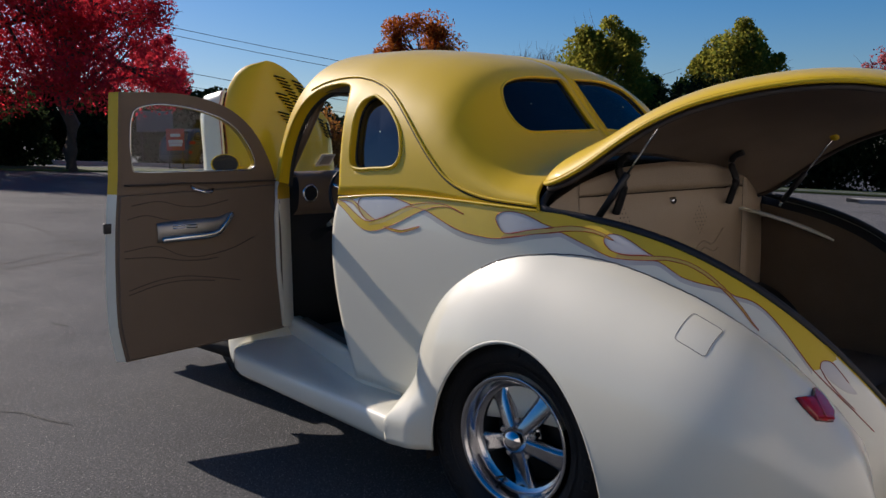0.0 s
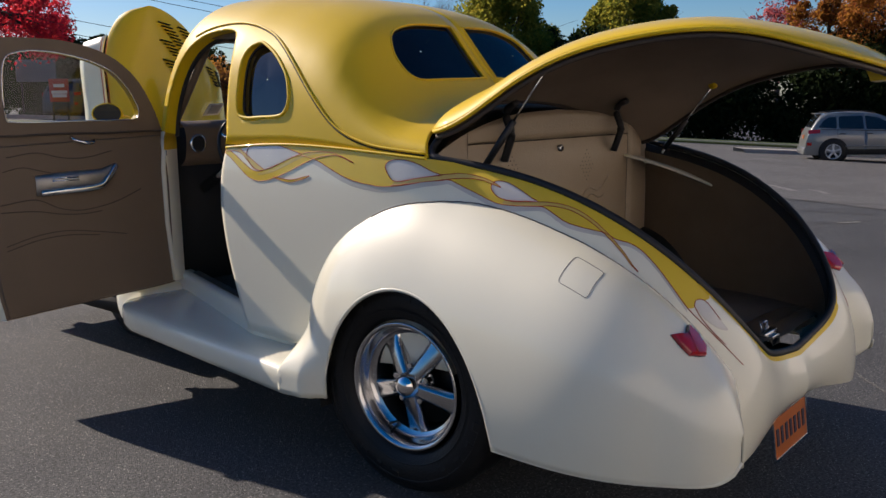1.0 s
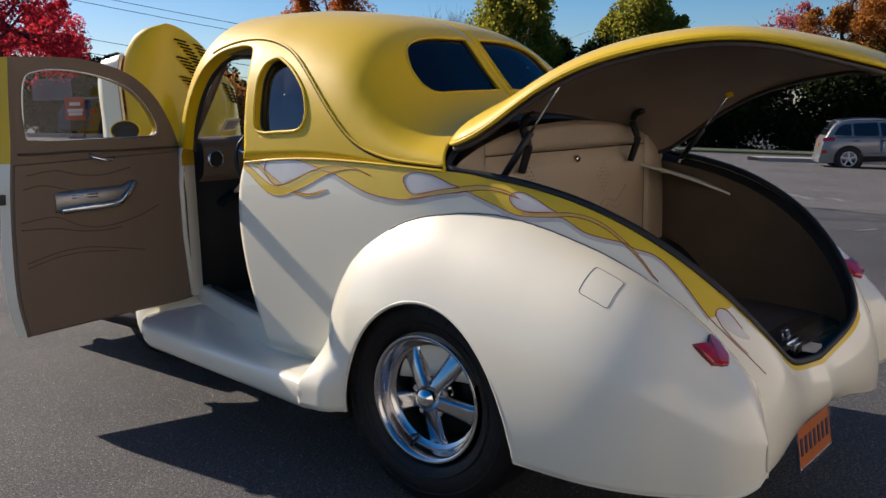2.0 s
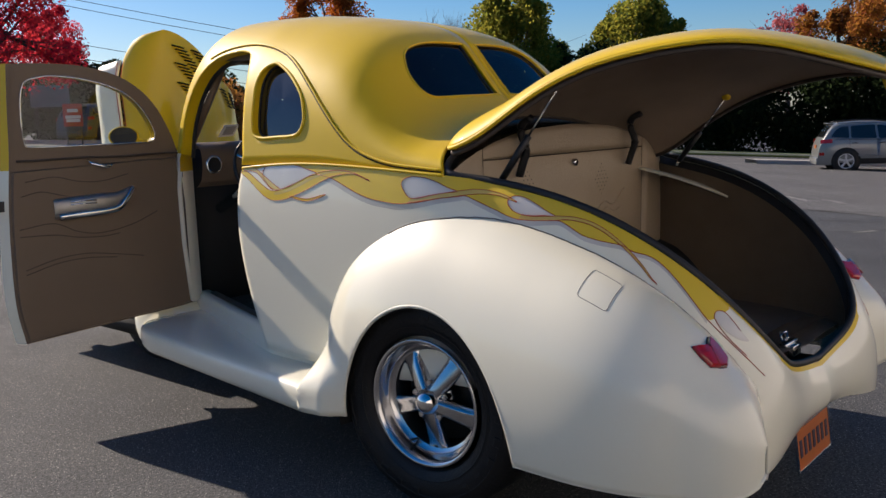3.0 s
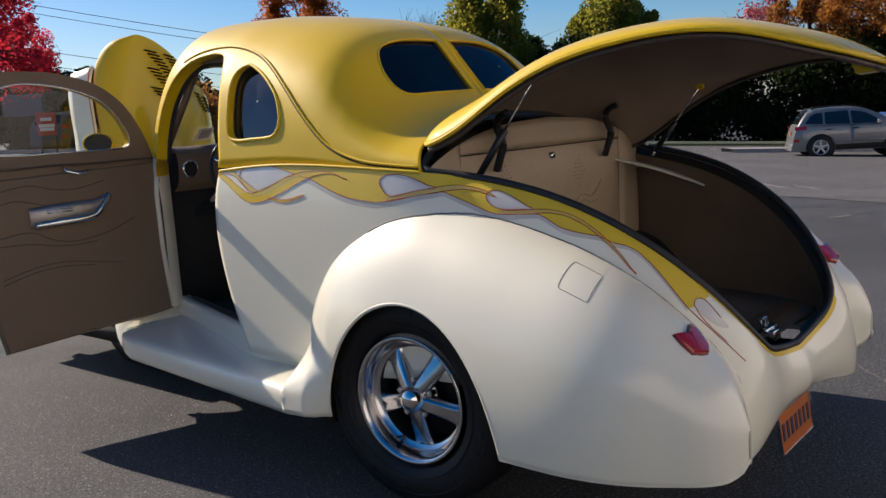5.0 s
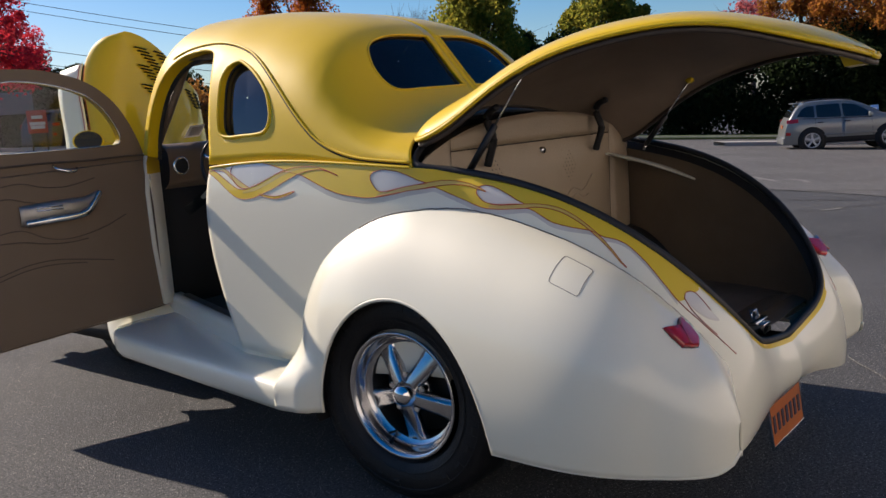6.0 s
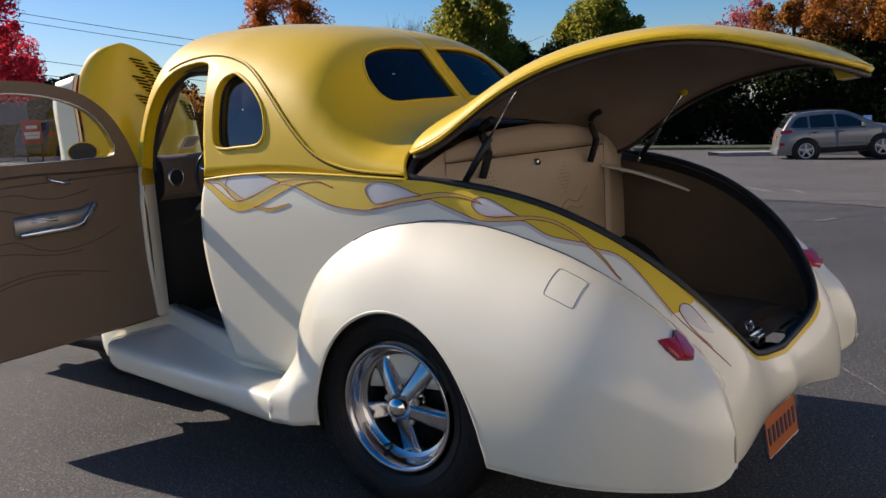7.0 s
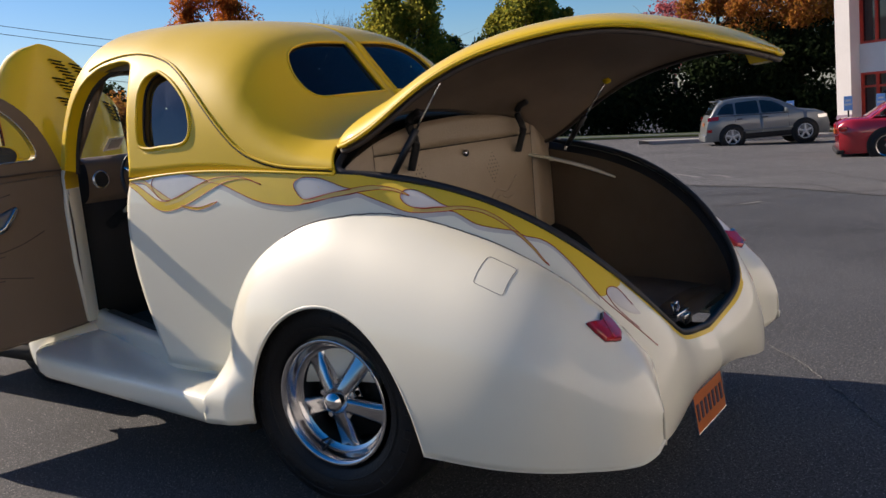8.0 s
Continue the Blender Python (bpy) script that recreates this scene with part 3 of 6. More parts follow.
def fender(y, v):
    """Rear fender skin: v from the lower edge (0) over the crown (1) down its inner slope (past 1)."""
    xo, zt, zb, xc = (float(np.interp(y, *q)) for q in (FXO, FZT, FZB, FXC))
    zc = min(.44, zb + (zt - zb) * .45)
    b, a = zt - zc, xo - xc
    zm = zc + .80 * b
    n = 2.25
    if v < .6:
        z = zb + (zm - zb) * v / .6
        t = max(0.0, (z - zc) / b)
        x = xc + a * (1 - t ** n) ** (1 / n)
        if z < zc:
            k = (zc - z) / max(zc - zb, .01)
            x -= .022 * k * k * min(1, a / .2)
        w = min(1.0, max(0.0, (y - .25) / .13))
        q = min(1.0, max(0.0, (.50 - z) / .17))
        if w * q > 0:
            x += (.903 - x) * w * w * (3 - 2 * w) * q * q * (3 - 2 * q)
    elif v <= 1:
        th = math.asin(.80 ** (n / 2)) + (math.pi / 2 - math.asin(.80 ** (n / 2))) * (v - .6) / .4
        x, z = xc + a * max(math.cos(th), 0) ** (2 / n), zc + b * math.sin(th) ** (2 / n)
    elif v > 1.4:
        x, z = xc - float(ease(y, *FAI)), zc + (zb - zc) * (v - 1.4) / .2
    else:
        th = math.pi / 2 * (1 - (v - 1) / .4)
        x, z = xc - float(ease(y, *FAI)) * math.cos(th) ** (2 / n), zc + b * math.sin(th) ** (2 / n)
    return np.array((-x, y, z))


def fender_v(y, z):
    zt, zb = float(np.interp(y, *FZT)), float(np.interp(y, *FZB))
    zc = min(.44, zb + (zt - zb) * .45)
    return .6 * (z - zb) / (zc + .8 * (zt - zc) - zb)


ARCH = [(-.058 + .358 * math.cos(a), .262 + .412 * math.sin(a)) for a in np.linspace(0, math.pi, 60)]


FLIM = ([-1.045, -.75, -.60, -.45, -.30, -.10, .485], [.40, .48, .55, .59, .62, .66, .68])


def fender_end(y, extra=0.0):
    """How far down its inner slope the skin goes before it is hidden by the body."""
    lim, top = float(ease(y, *FLIM)) + extra, 1.6 if y < -.72 else 1.36
    for v in np.linspace(1.0, top, 80):
        if -fender(y, v)[0] < lim:
            return max(v, 1.02)
    return top


def rear_fender():
    bm = bmesh.new()
    half = .358
    ys = np.concatenate([-.058 + half + (.427 - half + .116) * (1 - np.sin(np.linspace(0, 1.5708, 26)))[:-1],
                         -.058 + half * np.cos(np.linspace(0, math.pi, 90)),
                         (-.416 - .629 * np.sin(np.linspace(0, 1.5708, 60)))[1:]])

    def skin(extra):
        rows = []
        for y in ys:
            q = 1 - ((y + .058) / half) ** 2
            low = fender_v(y, .262 + .412 * math.sqrt(q)) if q > 0 else 0.0
            rows.append([fender(y, v) for v in np.concatenate([low + (.6 - low) * np.linspace(0, 1, 26)[:-1], np.linspace(.6, 1, 26)[:-1], np.linspace(1, fender_end(y, extra), 16)])])
        return rows

    grid(bm, skin(0.0))
    ob = part("rear_fender", bm, CREAM, coupe, "bulbous cream rear fender")
    thicken(ob, .008, (-.5, -.2, .35))
    bm = bmesh.new()
    tube(bm, [Vector(fender(y, fender_v(y, z))) + Vector((.006, 0, 0)) for y, z in ARCH], .007, 8)
    part("arch_lip", bm, CREAM, ob, "rolled cream wheel arch lip")
    bm = bmesh.new()
    tube(bm, [Vector(fender(y, 0)) + Vector((.005, 0, .002)) for y in np.concatenate([np.linspace(-.416, -.95, 30), -1.045 + .095 * np.cos(np.linspace(0, 1.57, 16))])], .006, 8)
    part("lower_lip", bm, CREAM, ob)
    # wheel house
    bm = bmesh.new()
    rows = [[(x, -.058 + .40 * math.cos(a), .262 + .45 * math.sin(a)) for x in (-.84, -.76, -.69)] for a in np.linspace(-.1, math.pi + .1, 30)]
    grid(bm, rows)
    box(bm, (-.56, -.46, .10), (-.55, .36, .475))
    part("wheel_house", bm, BLACKGAP, ob, "black wheel housing")
    bm = bmesh.new()
    grid(bm, [[(-p[0], p[1], p[2]) for p in r] for r in skin(.06)])
    right = part("rear_fender", bm, CREAM, coupe, "bulbous cream rear fender")
    thicken(right, .008, (.5, -.2, .35))
    for c in ob.children:
        mirrored(c).parent = right
    right.matrix_basis = pose(-.03, .06, .025)
    return ob


rear_fender()

# ---- running board ----
def sill_x(y):
    """Half width of the body at the door sill."""
    return .722 - .300 * max(0.0, y - .87) / .93


def running_board():
    ys = np.concatenate([np.linspace(.36, .54, 12)[:-1], np.linspace(.54, 1.88, 40)])
    rows = []
    for y in ys:
        k = max(0.0, (y - .47) / 1.41)
        end = max(0, (k - .80) / .20)
        back = max(0.0, (.47 - y) / .17)
        e = min(1.0, max(0.0, (.54 - y) / .22))
        rise = .004 * e * e * (3 - 2 * e)
        xo = .905 - .115 * k - .13 * end ** 2 - .035 * back
        zt, xi = .352 + .028 * k - .02 * end ** 3, sill_x(y) - .03
        prof = [(-xi, zt + .055, 1), (-xi, zt + .012, 1), (-xi - .004, zt + .004, .9), (-xi - .014, zt, .7), (-(xi + xo) / 2, zt, .4), (-xo + .05, zt - .002, .2), (-xo + .022, zt - .004, .1), (-xo + .009, zt - .009, .02), (-xo + .002, zt - .020, 0), (-xo, zt - .040, 0), (-xo + .002, zt - .080, 0), (-xo + .012, zt - .100, 0), (-xo + .03, zt - .104, 0)]
        rows.append([(x, y, z + rise * f) for x, z, f in prof])
    bm = bmesh.new()
    grid(bm, rows)
    ob = part("running_board", bm, CREAM, coupe, "smooth cream running board")
    thicken(ob, .008, (-.55, 1.1, .1))
    bm = bmesh.new()
    tube(bm, [Vector(q) + Vector((-.0005, 0, .0005)) for q in rows[4][8:-1]], .0016, 5)
    part("joint", bm, GAPGREY, ob, "fine dark joint to the fender")
    mirrored(ob)


running_board()


# ---- wheels ----
def make_wheel(r=.352, w=.235):
    wh = new("wheel")
    bm = bmesh.new()
    tread = [(r * .605, -.085), (r * .64, -.107), (r * .78, -.118), (r * .90, -.112), (r * .965, -.096), (r * .99, -.08), (r, -.06), (r, .06), (r * .97, .10), (r * .78, .118), (r * .62, .10)]
    lathe(bm, tread, 72)
    ty = part("tyre", bm, TYRE, wh, "black radial tyre with raised lettering")
    bm = bmesh.new()
    lathe(bm, ((r * .70, -.1145), (r * .705, -.117), (r * .715, -.1165)), 72)
    lathe(bm, ((r * .855, -.1155), (r * .86, -.1175), (r * .87, -.1155)), 72)
    part("sidewall_ring", bm, TYRE, ty)
    for k in range(26):
        if k % 13 in (5, 6, 12):
            continue
        bm = bmesh.new()
        a0 = math.tau * k / 26
        wid = (.030, .022, .034, .026)[k % 4]
        grid(bm, [[(-.1195 + .0045 * (abs(e) > .9) + .0035 * abs(rr - .285) / .02, rr * math.cos(a0 + e * wid / .57), rr * math.sin(a0 + e * wid / .57)) for e in (-1, -.8, 0, .8, 1)] for rr in (.268, .272, .285, .298, .302)])
        part("raised_block", bm, TYRE, ty, smooth=False)
    bm = bmesh.new()
    lathe(bm, ((.198, -.094), (.206, -.100), (.208, -.106), (.204, -.109), (.196, -.106), (.190, -.098), (.186, -.085), (.182, -.070), (.179, -.055), (.168, -.050), (.162, -.047)), 72)
    rim = part("rim", bm, ALLOY, wh, "polished deep-dish rim")
    bm = bmesh.new()
    lathe(bm, ((.163, -.047), (.158, -.030), (.156, .07), (.2, .09)), 56)
    part("barrel", bm, IRON, rim, "dark inside of the rim")
    for k in range(5):
        bm = bmesh.new()
        a = math.radians(54 + 72 * k)
        rows = []
        for q in np.linspace(0, 1, 12):
            rad = .034 + .132 * q
            half = .025 + .013 * q + .016 * max(0, q - .8) * 5 * max(0, q - .8) * 5
            ridge = -.088 + .040 * q ** 1.2
            row = []
            for e in (-1, -.9, -.62, -.5, 0, .5, .62, .9, 1):
                xx = ridge + (.006 if abs(e) < .1 else .0 if abs(e) <= .5 else .004 if abs(e) < .7 else .010 if abs(e) < .95 else .034)
                row.append((xx, rad * math.cos(a) - e * half * math.sin(a), rad * math.sin(a) + e * half * math.cos(a)))
            rows.append(row)
        grid(bm, rows)
        part("spoke", bm, ALLOY, wh, "polished tapered spoke")
    bm = bmesh.new()
    lathe(bm, ((0, -.118), (.012, -.117), (.028, -.110), (.036, -.100), (.040, -.088), (.043, -.084), (.043, -.06)), 40)
    part("hub_cap", bm, CHROME, wh, "domed chrome centre cap")
    bm = bmesh.new()
    lathe(bm, ((.03, -.05), (.066, -.046), (.07, -.03), (.07, .0)), 40)
    part("hub", bm, ALLOY, wh)
    for k in range(5):
        bm = bmesh.new()
        a = math.radians(18 + 72 * k)
        lathe(bm, ((0, -.075), (.009, -.074), (.011, -.068), (.011, -.045)), 6, "x", (0, .061 * math.cos(a), .061 * math.sin(a)))
        part("lug_nut", bm, CHROME, wh, smooth=False)
    bm = bmesh.new()
    lathe(bm, ((.02, .02), (.15, .02), (.15, .03)), 40)
    part("brake_disc", bm, BLACKGAP, wh, "dark brake disc")
    bm = bmesh.new()
    va = math.radians(-62)
    tube(bm, [(-.05, .165 * math.cos(va), .165 * math.sin(va)), (-.085, .158 * math.cos(va), .158 * math.sin(va))], .0045, 8)
    part("valve", bm, RUBBER, wh)
    return wh


wheel = make_wheel()
wheel.parent = coupe
wheel.matrix_basis = pose(-.685, .006, .345, 0, 0, 4.5)
for m_ in (pose(.685, 0, .345, 0, 0, 180), pose(-.20, 2.48, .345, 10), pose(.20, 2.48, .345, 0, 0, 180)):
    copy_thing(wheel, m_ @ Matrix.Identity(4))

# ---- left door, wide open ----
HINGE = Vector((-.40, 1.86, 0))
DM = Matrix.Translation(HINGE) @ Matrix(((-.987, .162, 0, 0), (.162, .987, 0, 0), (0, 0, 1, 0), (0, 0, 0, 1)))   # local x: out from hinge, y: outer side


DOOR_AT = Matrix.Translation((-2.744, -1.874, 1.216)) @ Matrix.Scale(.995, 4) @ Matrix.Translation((2.744, 1.874, -1.216)) @ DM


D_OUT = spline([(.745, 1.525), (.60, 1.527), (.446, 1.519), (.291, 1.478), (.185, 1.41), (.106, 1.309), (.041, 1.147), (.022, .98), (.012, .70), (.0, .405)], 50).tolist() + \
    spline([(.0, .405), (.10, .392), (.31, .375), (.58, .352), (.775, .335)], 20).tolist()[1:] + spline([(.775, .335), (.80, .50), (.80, .72), (.788, .95), (.768, 1.15), (.757, 1.35), (.745, 1.525)], 24).tolist()[1:-1]
D_WIN = spline([(.705, 1.20), (.708, 1.32), (.694, 1.425), (.655, 1.462), (.55, 1.474), (.398, 1.451), (.268, 1.401), (.189, 1.323), (.142, 1.225), (.153, 1.182), (.22, 1.176), (.45, 1.175), (.67, 1.176)], 60, True).tolist()


def plate_with_hole(bm, outline, hole, y):
    """A flat face with a window hole."""
    a = [bm.verts.new((x, y, z)) for x, z in outline]
    b = [bm.verts.new((x, y, z)) for x, z in hole]
    ed = [bm.edges.new((v[i], v[(i + 1) % len(v)])) for v in (a, b) for i in range(len(v))]
    bmesh.ops.triangle_fill(bm, use_beauty=True, edges=ed)
    return a, b


def left_door():
    bm = bmesh.new()
    a, b = plate_with_hole(bm, D_OUT, D_WIN, 0.0)
    a2, b2 = plate_with_hole(bm, [(x * 1.0 + .03 * (x > .7), z) for x, z in D_OUT], D_WIN, .050)
    for p, q in ((a, a2), (b, b2)):
        for i in range(len(p)):
            bm.faces.new((p[i], p[(i + 1) % len(p)], q[(i + 1) % len(q)], q[i]))
    bmesh.ops.recalc_face_normals(bm, faces=bm.faces)
    for f in bm.faces:
        c = f.calc_center_median()
        f.material_index = 2 if c.y < .001 else 1 if c.z > 1.085 else 0
    door = part("door", bm, (CREAM, YELLOW, VINYL), coupe, "open driver's door, cream below and yellow above", smooth=False)
    door.matrix_basis = DOOR_AT
    # upholstered inner panel below the belt, and the vinyl window surround
    low = [(x, z) for x, z in D_OUT if z < 1.12]
    cx, cz = .40, .75
    panel = [(cx + (x - cx) * .965 + .004, cz + (z - cz) * .985) for x, z in low]
    bm = bmesh.new()
    v0 = [bm.verts.new((x, -.004, z)) for x, z in panel]
    v1 = [bm.verts.new((cx + (x - cx) * .985, -.016, cz + (z - cz) * .985)) for x, z in panel]
    n = len(v0)
    for i in range(n):
        bm.faces.new((v0[i], v0[(i + 1) % n], v1[(i + 1) % n], v1[i]))
    bm.faces.new(v1)
    part("door_panel", bm, VINYL, door, "brown vinyl door panel with stitched waves", smooth=False)
    bm = bmesh.new()
    outer = [((.40 + (x - .40) * .955), min(z, 1.525) - .012 * (z > 1.3)) for x, z in D_OUT if z > 1.12]
    hi = sorted([p for p in outer if p[0] > .62 and p[1] < 1.5], key=lambda p: p[1])
    top = [p for p in outer if not (p[0] > .62 and p[1] < 1.5)]
    ring = hi + sorted(top, key=lambda p: math.atan2(p[1] - 1.25, p[0] - .42))
    ring = sorted(ring + [(.735, 1.124), (.45, 1.122), (.2, 1.122), (.045, 1.124)], key=lambda p: math.atan2(p[1] - 1.25, p[0] - .42))
    a, b = plate_with_hole(bm, ring, D_WIN, -.006)
    for p in (b,):
        q = [bm.verts.new((v.co.x, .04, v.co.z)) for v in p]
        for i in range(len(p)):
            bm.faces.new((p[i], p[(i + 1) % len(p)], q[(i + 1) % len(q)], q[i]))
    part("window_surround", bm, VINYL, door, "brown garnish frame round the window", smooth=False)
    bm = bmesh.new()
    tube(bm, [(x, -.010, z) for x, z in D_WIN + D_WIN[:2]], .0035, 8, caps=False)
    part("window_bead", bm, ALLOY, door, "thin bright window bead")
    bm = bmesh.new()
    bm.faces.new([bm.verts.new((x, .03, z)) for x, z in D_WIN])
    g = part("glass", bm, GLASS, door, "clear door glass", smooth=False)
    g.visible_shadow = False
    bm = bmesh.new()
    tube(bm, [(.02 + .725 * i / 12, -.014, 1.121 + .002 * math.sin(i)) for i in range(13)], .005, 6)
    part("belt_welt", bm, VINYLSEAM, door, "dark seam under the window")
    # stitched waves
    for pts in (((.72, 1.03), (.60, 1.045), (.50, 1.02), (.40, 1.015), (.28, 1.04)), ((.74, .97), (.66, .985), (.58, .965), (.50, .945)), ((.76, .83), (.62, .845), (.52, .80), (.42, .785), (.28, .81), (.16, .86)),
                ((.76, .80), (.62, .795), (.52, .775), (.42, .768), (.34, .775)), ((.75, .655), (.62, .69), (.50, .70), (.38, .685), (.24, .66)), ((.75, .635), (.62, .67), (.50, .68), (.36, .668))):
        bm = bmesh.new()
        tube(bm, [(x, -.0155, z) for x, z in spline(pts, 30)], .0026, 5)
        part("stitched_wave", bm, VINYLSEAM, door, "raised stitched wave")
    # armrest with a chrome pull
    bm = bmesh.new()
    rows = []
    for x, zc_, hh, dd in ((.615, .905, .042, .012), (.60, .906, .044, .022), (.50, .915, .043, .028), (.40, .921, .041, .030), (.345, .922, .038, .028), (.31, .94, .030, .022), (.268, .970, .016, .014), (.262, .974, .010, .006)):
        rows.append([(x, -.016 - dd * max(0, math.cos(a)) ** .6, zc_ + hh * math.sin(a)) for a in np.linspace(-1.57, 1.57, 9)])
    grid(bm, rows)
    arm = part("armrest", bm, BRUSHED, door, "brushed metal armrest")
    bm = bmesh.new()
    tube(bm, spline([(.60, -.045, .872), (.50, -.05, .879), (.36, -.05, .888), (.31, -.045, .925), (.268, -.03, .976)], 24), .010, 8, squash=1.4)
    part("arm_bar", bm, ALLOY, arm, "bright lower bar")
    bm = bmesh.new()
    for z in (.923, .935):
        box(bm, (.44, -.047, z - .003), (.55, -.043, z + .003))
    part("arm_slot", bm, CHROME, arm)
    bm = bmesh.new()
    tube(bm, spline([(.452, -.018, 1.108), (.44, -.04, 1.094), (.40, -.046, 1.082), (.365, -.04, 1.08), (.353, -.018, 1.092)], 18), .0065, 8)
    part("pull_handle", bm, CHROME, door, "curved chrome pull handle")
    bm = bmesh.new()
    box(bm, (.792, .02, .91), (.832, .05, .955), .004)
    part("latch", bm, IRON, door, "black door latch")
    # mirror on the outer side
    bm = bmesh.new()
    lathe(bm, ((.0, .075), (.028, .07), (.048, .045), (.058, .01), (.060, -.012), (.055, -.014)), 32, "x", (0, 0, 0))
    bmesh.ops.transform(bm, matrix=Matrix.Translation((.235, .125, 1.205)) @ Matrix.Rotation(radians(122), 4, "Z") @ Matrix.Diagonal((1, 1.15, .8, 1)), verts=bm.verts)
    mi = part("mirror", bm, YELLOW, door, "yellow teardrop door mirror")
    bm = bmesh.new()
    lathe(bm, ((.0, -.004), (.054, -.004)), 32, "x", (0, 0, 0))
    bmesh.ops.transform(bm, matrix=Matrix.Translation((.235, .125, 1.205)) @ Matrix.Rotation(radians(122), 4, "Z") @ Matrix.Diagonal((1, 1.15, .8, 1)), verts=bm.verts)
    part("mirror_glass", bm, DARKPANE, mi, "dark mirror glass")
    bm = bmesh.new()
    tube(bm, [(.235, .14, 1.205), (.17, .10, 1.185), (.15, .06, 1.175)], .012, 8)
    part("mirror_arm", bm, YELLOW, mi)
    return door


left_door()


# ---- cowl, windshield, cabin ----
def cowl_and_cabin():
    # cowl side below the belt, from hinge post to firewall
    bm = bmesh.new()
    rows = []
    for y in np.linspace(1.80, 2.42, 16):
        k = (y - 1.80) / .62
        xb = .455 - .14 * k
        rows.append([(-xb - .004, y, 1.13 + .02 * k), (-xb - .022, y, .95), (-xb - .02, y, .70), (-xb, y, .42)])
    grid(bm, rows)
    ob = part("cowl_side", bm, CREAM, coupe, "cream cowl side")
    thicken(ob, .01)
    mirrored(ob)
    # door posts
    bm = bmesh.new()
    grid(bm, [[(-.462, 1.79, z), (-.392, 1.815, z), (-.375, 1.87, z)] for z in np.linspace(.42, 1.035, 10)])
    q = part("hinge_post", bm, CREAM, coupe, "cream hinge post")
    mirrored(q)
    bm = bmesh.new()
    grid(bm, [[(-.475 - .07 * k, 1.79 - .145 * k, z), (-.392 - .07 * k, 1.815 - .13 * k, z), (-.375 - .07 * k, 1.87 - .12 * k, z)] for z, k in ((1.036, 0), (1.09, .1), (1.14, 1.0))])
    q = part("upper_hinge_post", bm, YELLOW, coupe, "yellow top of the hinge post")
    mirrored(q)
    bm = bmesh.new()
    pts = [Vector(sh(*ua)) for ua in DOOR_HOLE[1:-1]]
    grid(bm, [[q, q + Vector((.05, 0, -.012)), q + Vector((.062, 0, -.02))] for q in pts])
    q = part("door_jamb", bm, YELLOW, coupe, "yellow door jamb")
    mirrored(q)
    bm = bmesh.new()
    tube(bm, [q + Vector((.058, 0, -.02)) for q in pts], .010, 6)
    q = part("door_weatherstrip", bm, RUBBER, coupe, "black weatherstrip")
    mirrored(q)
    bm = bmesh.new()
    grid(bm, [[side(0, v) + np.array((0.004, 0, 0)), side(0, v) + np.array((.06, .004, 0)), side(0, v) + np.array((.075, -.02, 0))] for v in np.linspace(0, 1, 16)])
    q = part("latch_post", bm, CREAM, coupe, "cream latch post")
    mirrored(q)
    # sill
    ys = np.linspace(.62, 1.88, 22)
    bm = bmesh.new()
    grid(bm, [[(-sill_x(y) + o, y, z) for o, z in ((.010, .34), (.010, .425), (.014, .440), (.026, .448), (.075, .450), (.09, .40))] for y in ys])
    q = part("door_sill", bm, CREAM, coupe, "cream door sill")
    mirrored(q)
    bm = bmesh.new()
    grid(bm, [[(-sill_x(y) + o, y, z) for o, z in ((.052, .451), (.058, .456), (.085, .456), (.09, .45))] for y in ys[5:-2]])
    q = part("sill_plate", bm, VINYLSEAM, coupe, "dark rubber sill trim")
    mirrored(q)
    # windshield, two flat panes
    for sgn in (-1, 1):
        bm = bmesh.new()
        c = [(0, 1.80, 1.15), (sgn * .47, 1.70, 1.15), (sgn * .44, 1.44, 1.50), (0, 1.50, 1.565)]
        bm.faces.new([bm.verts.new(x) for x in c])
        g = part("windshield", bm, GLASS, coupe, "flat windshield pane", smooth=False)
        g.visible_shadow = False
        bm = bmesh.new()
        tube(bm, [c[1], c[2]], .018, 8)
        tube(bm, [c[2], c[3]], .014, 8)
        tube(bm, [c[0], c[1]], .012, 8)
        part("windshield_frame", bm, VINYL, coupe)
    bm = bmesh.new()
    tube(bm, [(0, 1.80, 1.15), (0, 1.50, 1.565)], .012, 8)
    part("windshield_bar", bm, ALLOY, coupe, "centre windshield bar")
    # paper sticker on the glass
    bm = bmesh.new()
    bm.faces.new([bm.verts.new(x) for x in ((-.325, 1.690, 1.186), (-.225, 1.71, 1.19), (-.215, 1.672, 1.243), (-.308, 1.655, 1.240))])
    part("sticker", bm, PAPER, coupe, "white paper inspection sticker", smooth=False)
    bm = bmesh.new()
    bm.faces.new([bm.verts.new(x) for x in ((-.310, 1.680, 1.194), (-.238, 1.698, 1.197), (-.230, 1.668, 1.235), (-.298, 1.652, 1.233))])
    part("sticker_print", bm, PAPERGREY, coupe, smooth=False)
    # dash
    bm = bmesh.new()
    prof = [(1.74, 1.16), (1.66, 1.165), (1.60, 1.14), (1.585, 1.08), (1.60, 1.00), (1.64, .965)]
    grid(bm, [[(x, y + .03 * (abs(x) / .5) ** 2, z) for y, z in spline(prof, 20)] for x in np.linspace(-.47, .47, 24)])
    part("dashboard", bm, VINYL, coupe, "brown vinyl dashboard")
    bm = bmesh.new()
    lathe(bm, ((.040, -.004), (.040, -.012), (.034, -.014), (.031, -.006)), 28, "y", (-.428, 1.592, 1.066))
    vent = part("dash_vent", bm, CHROME, coupe, "round chrome-ringed dash vent")
    bm = bmesh.new()
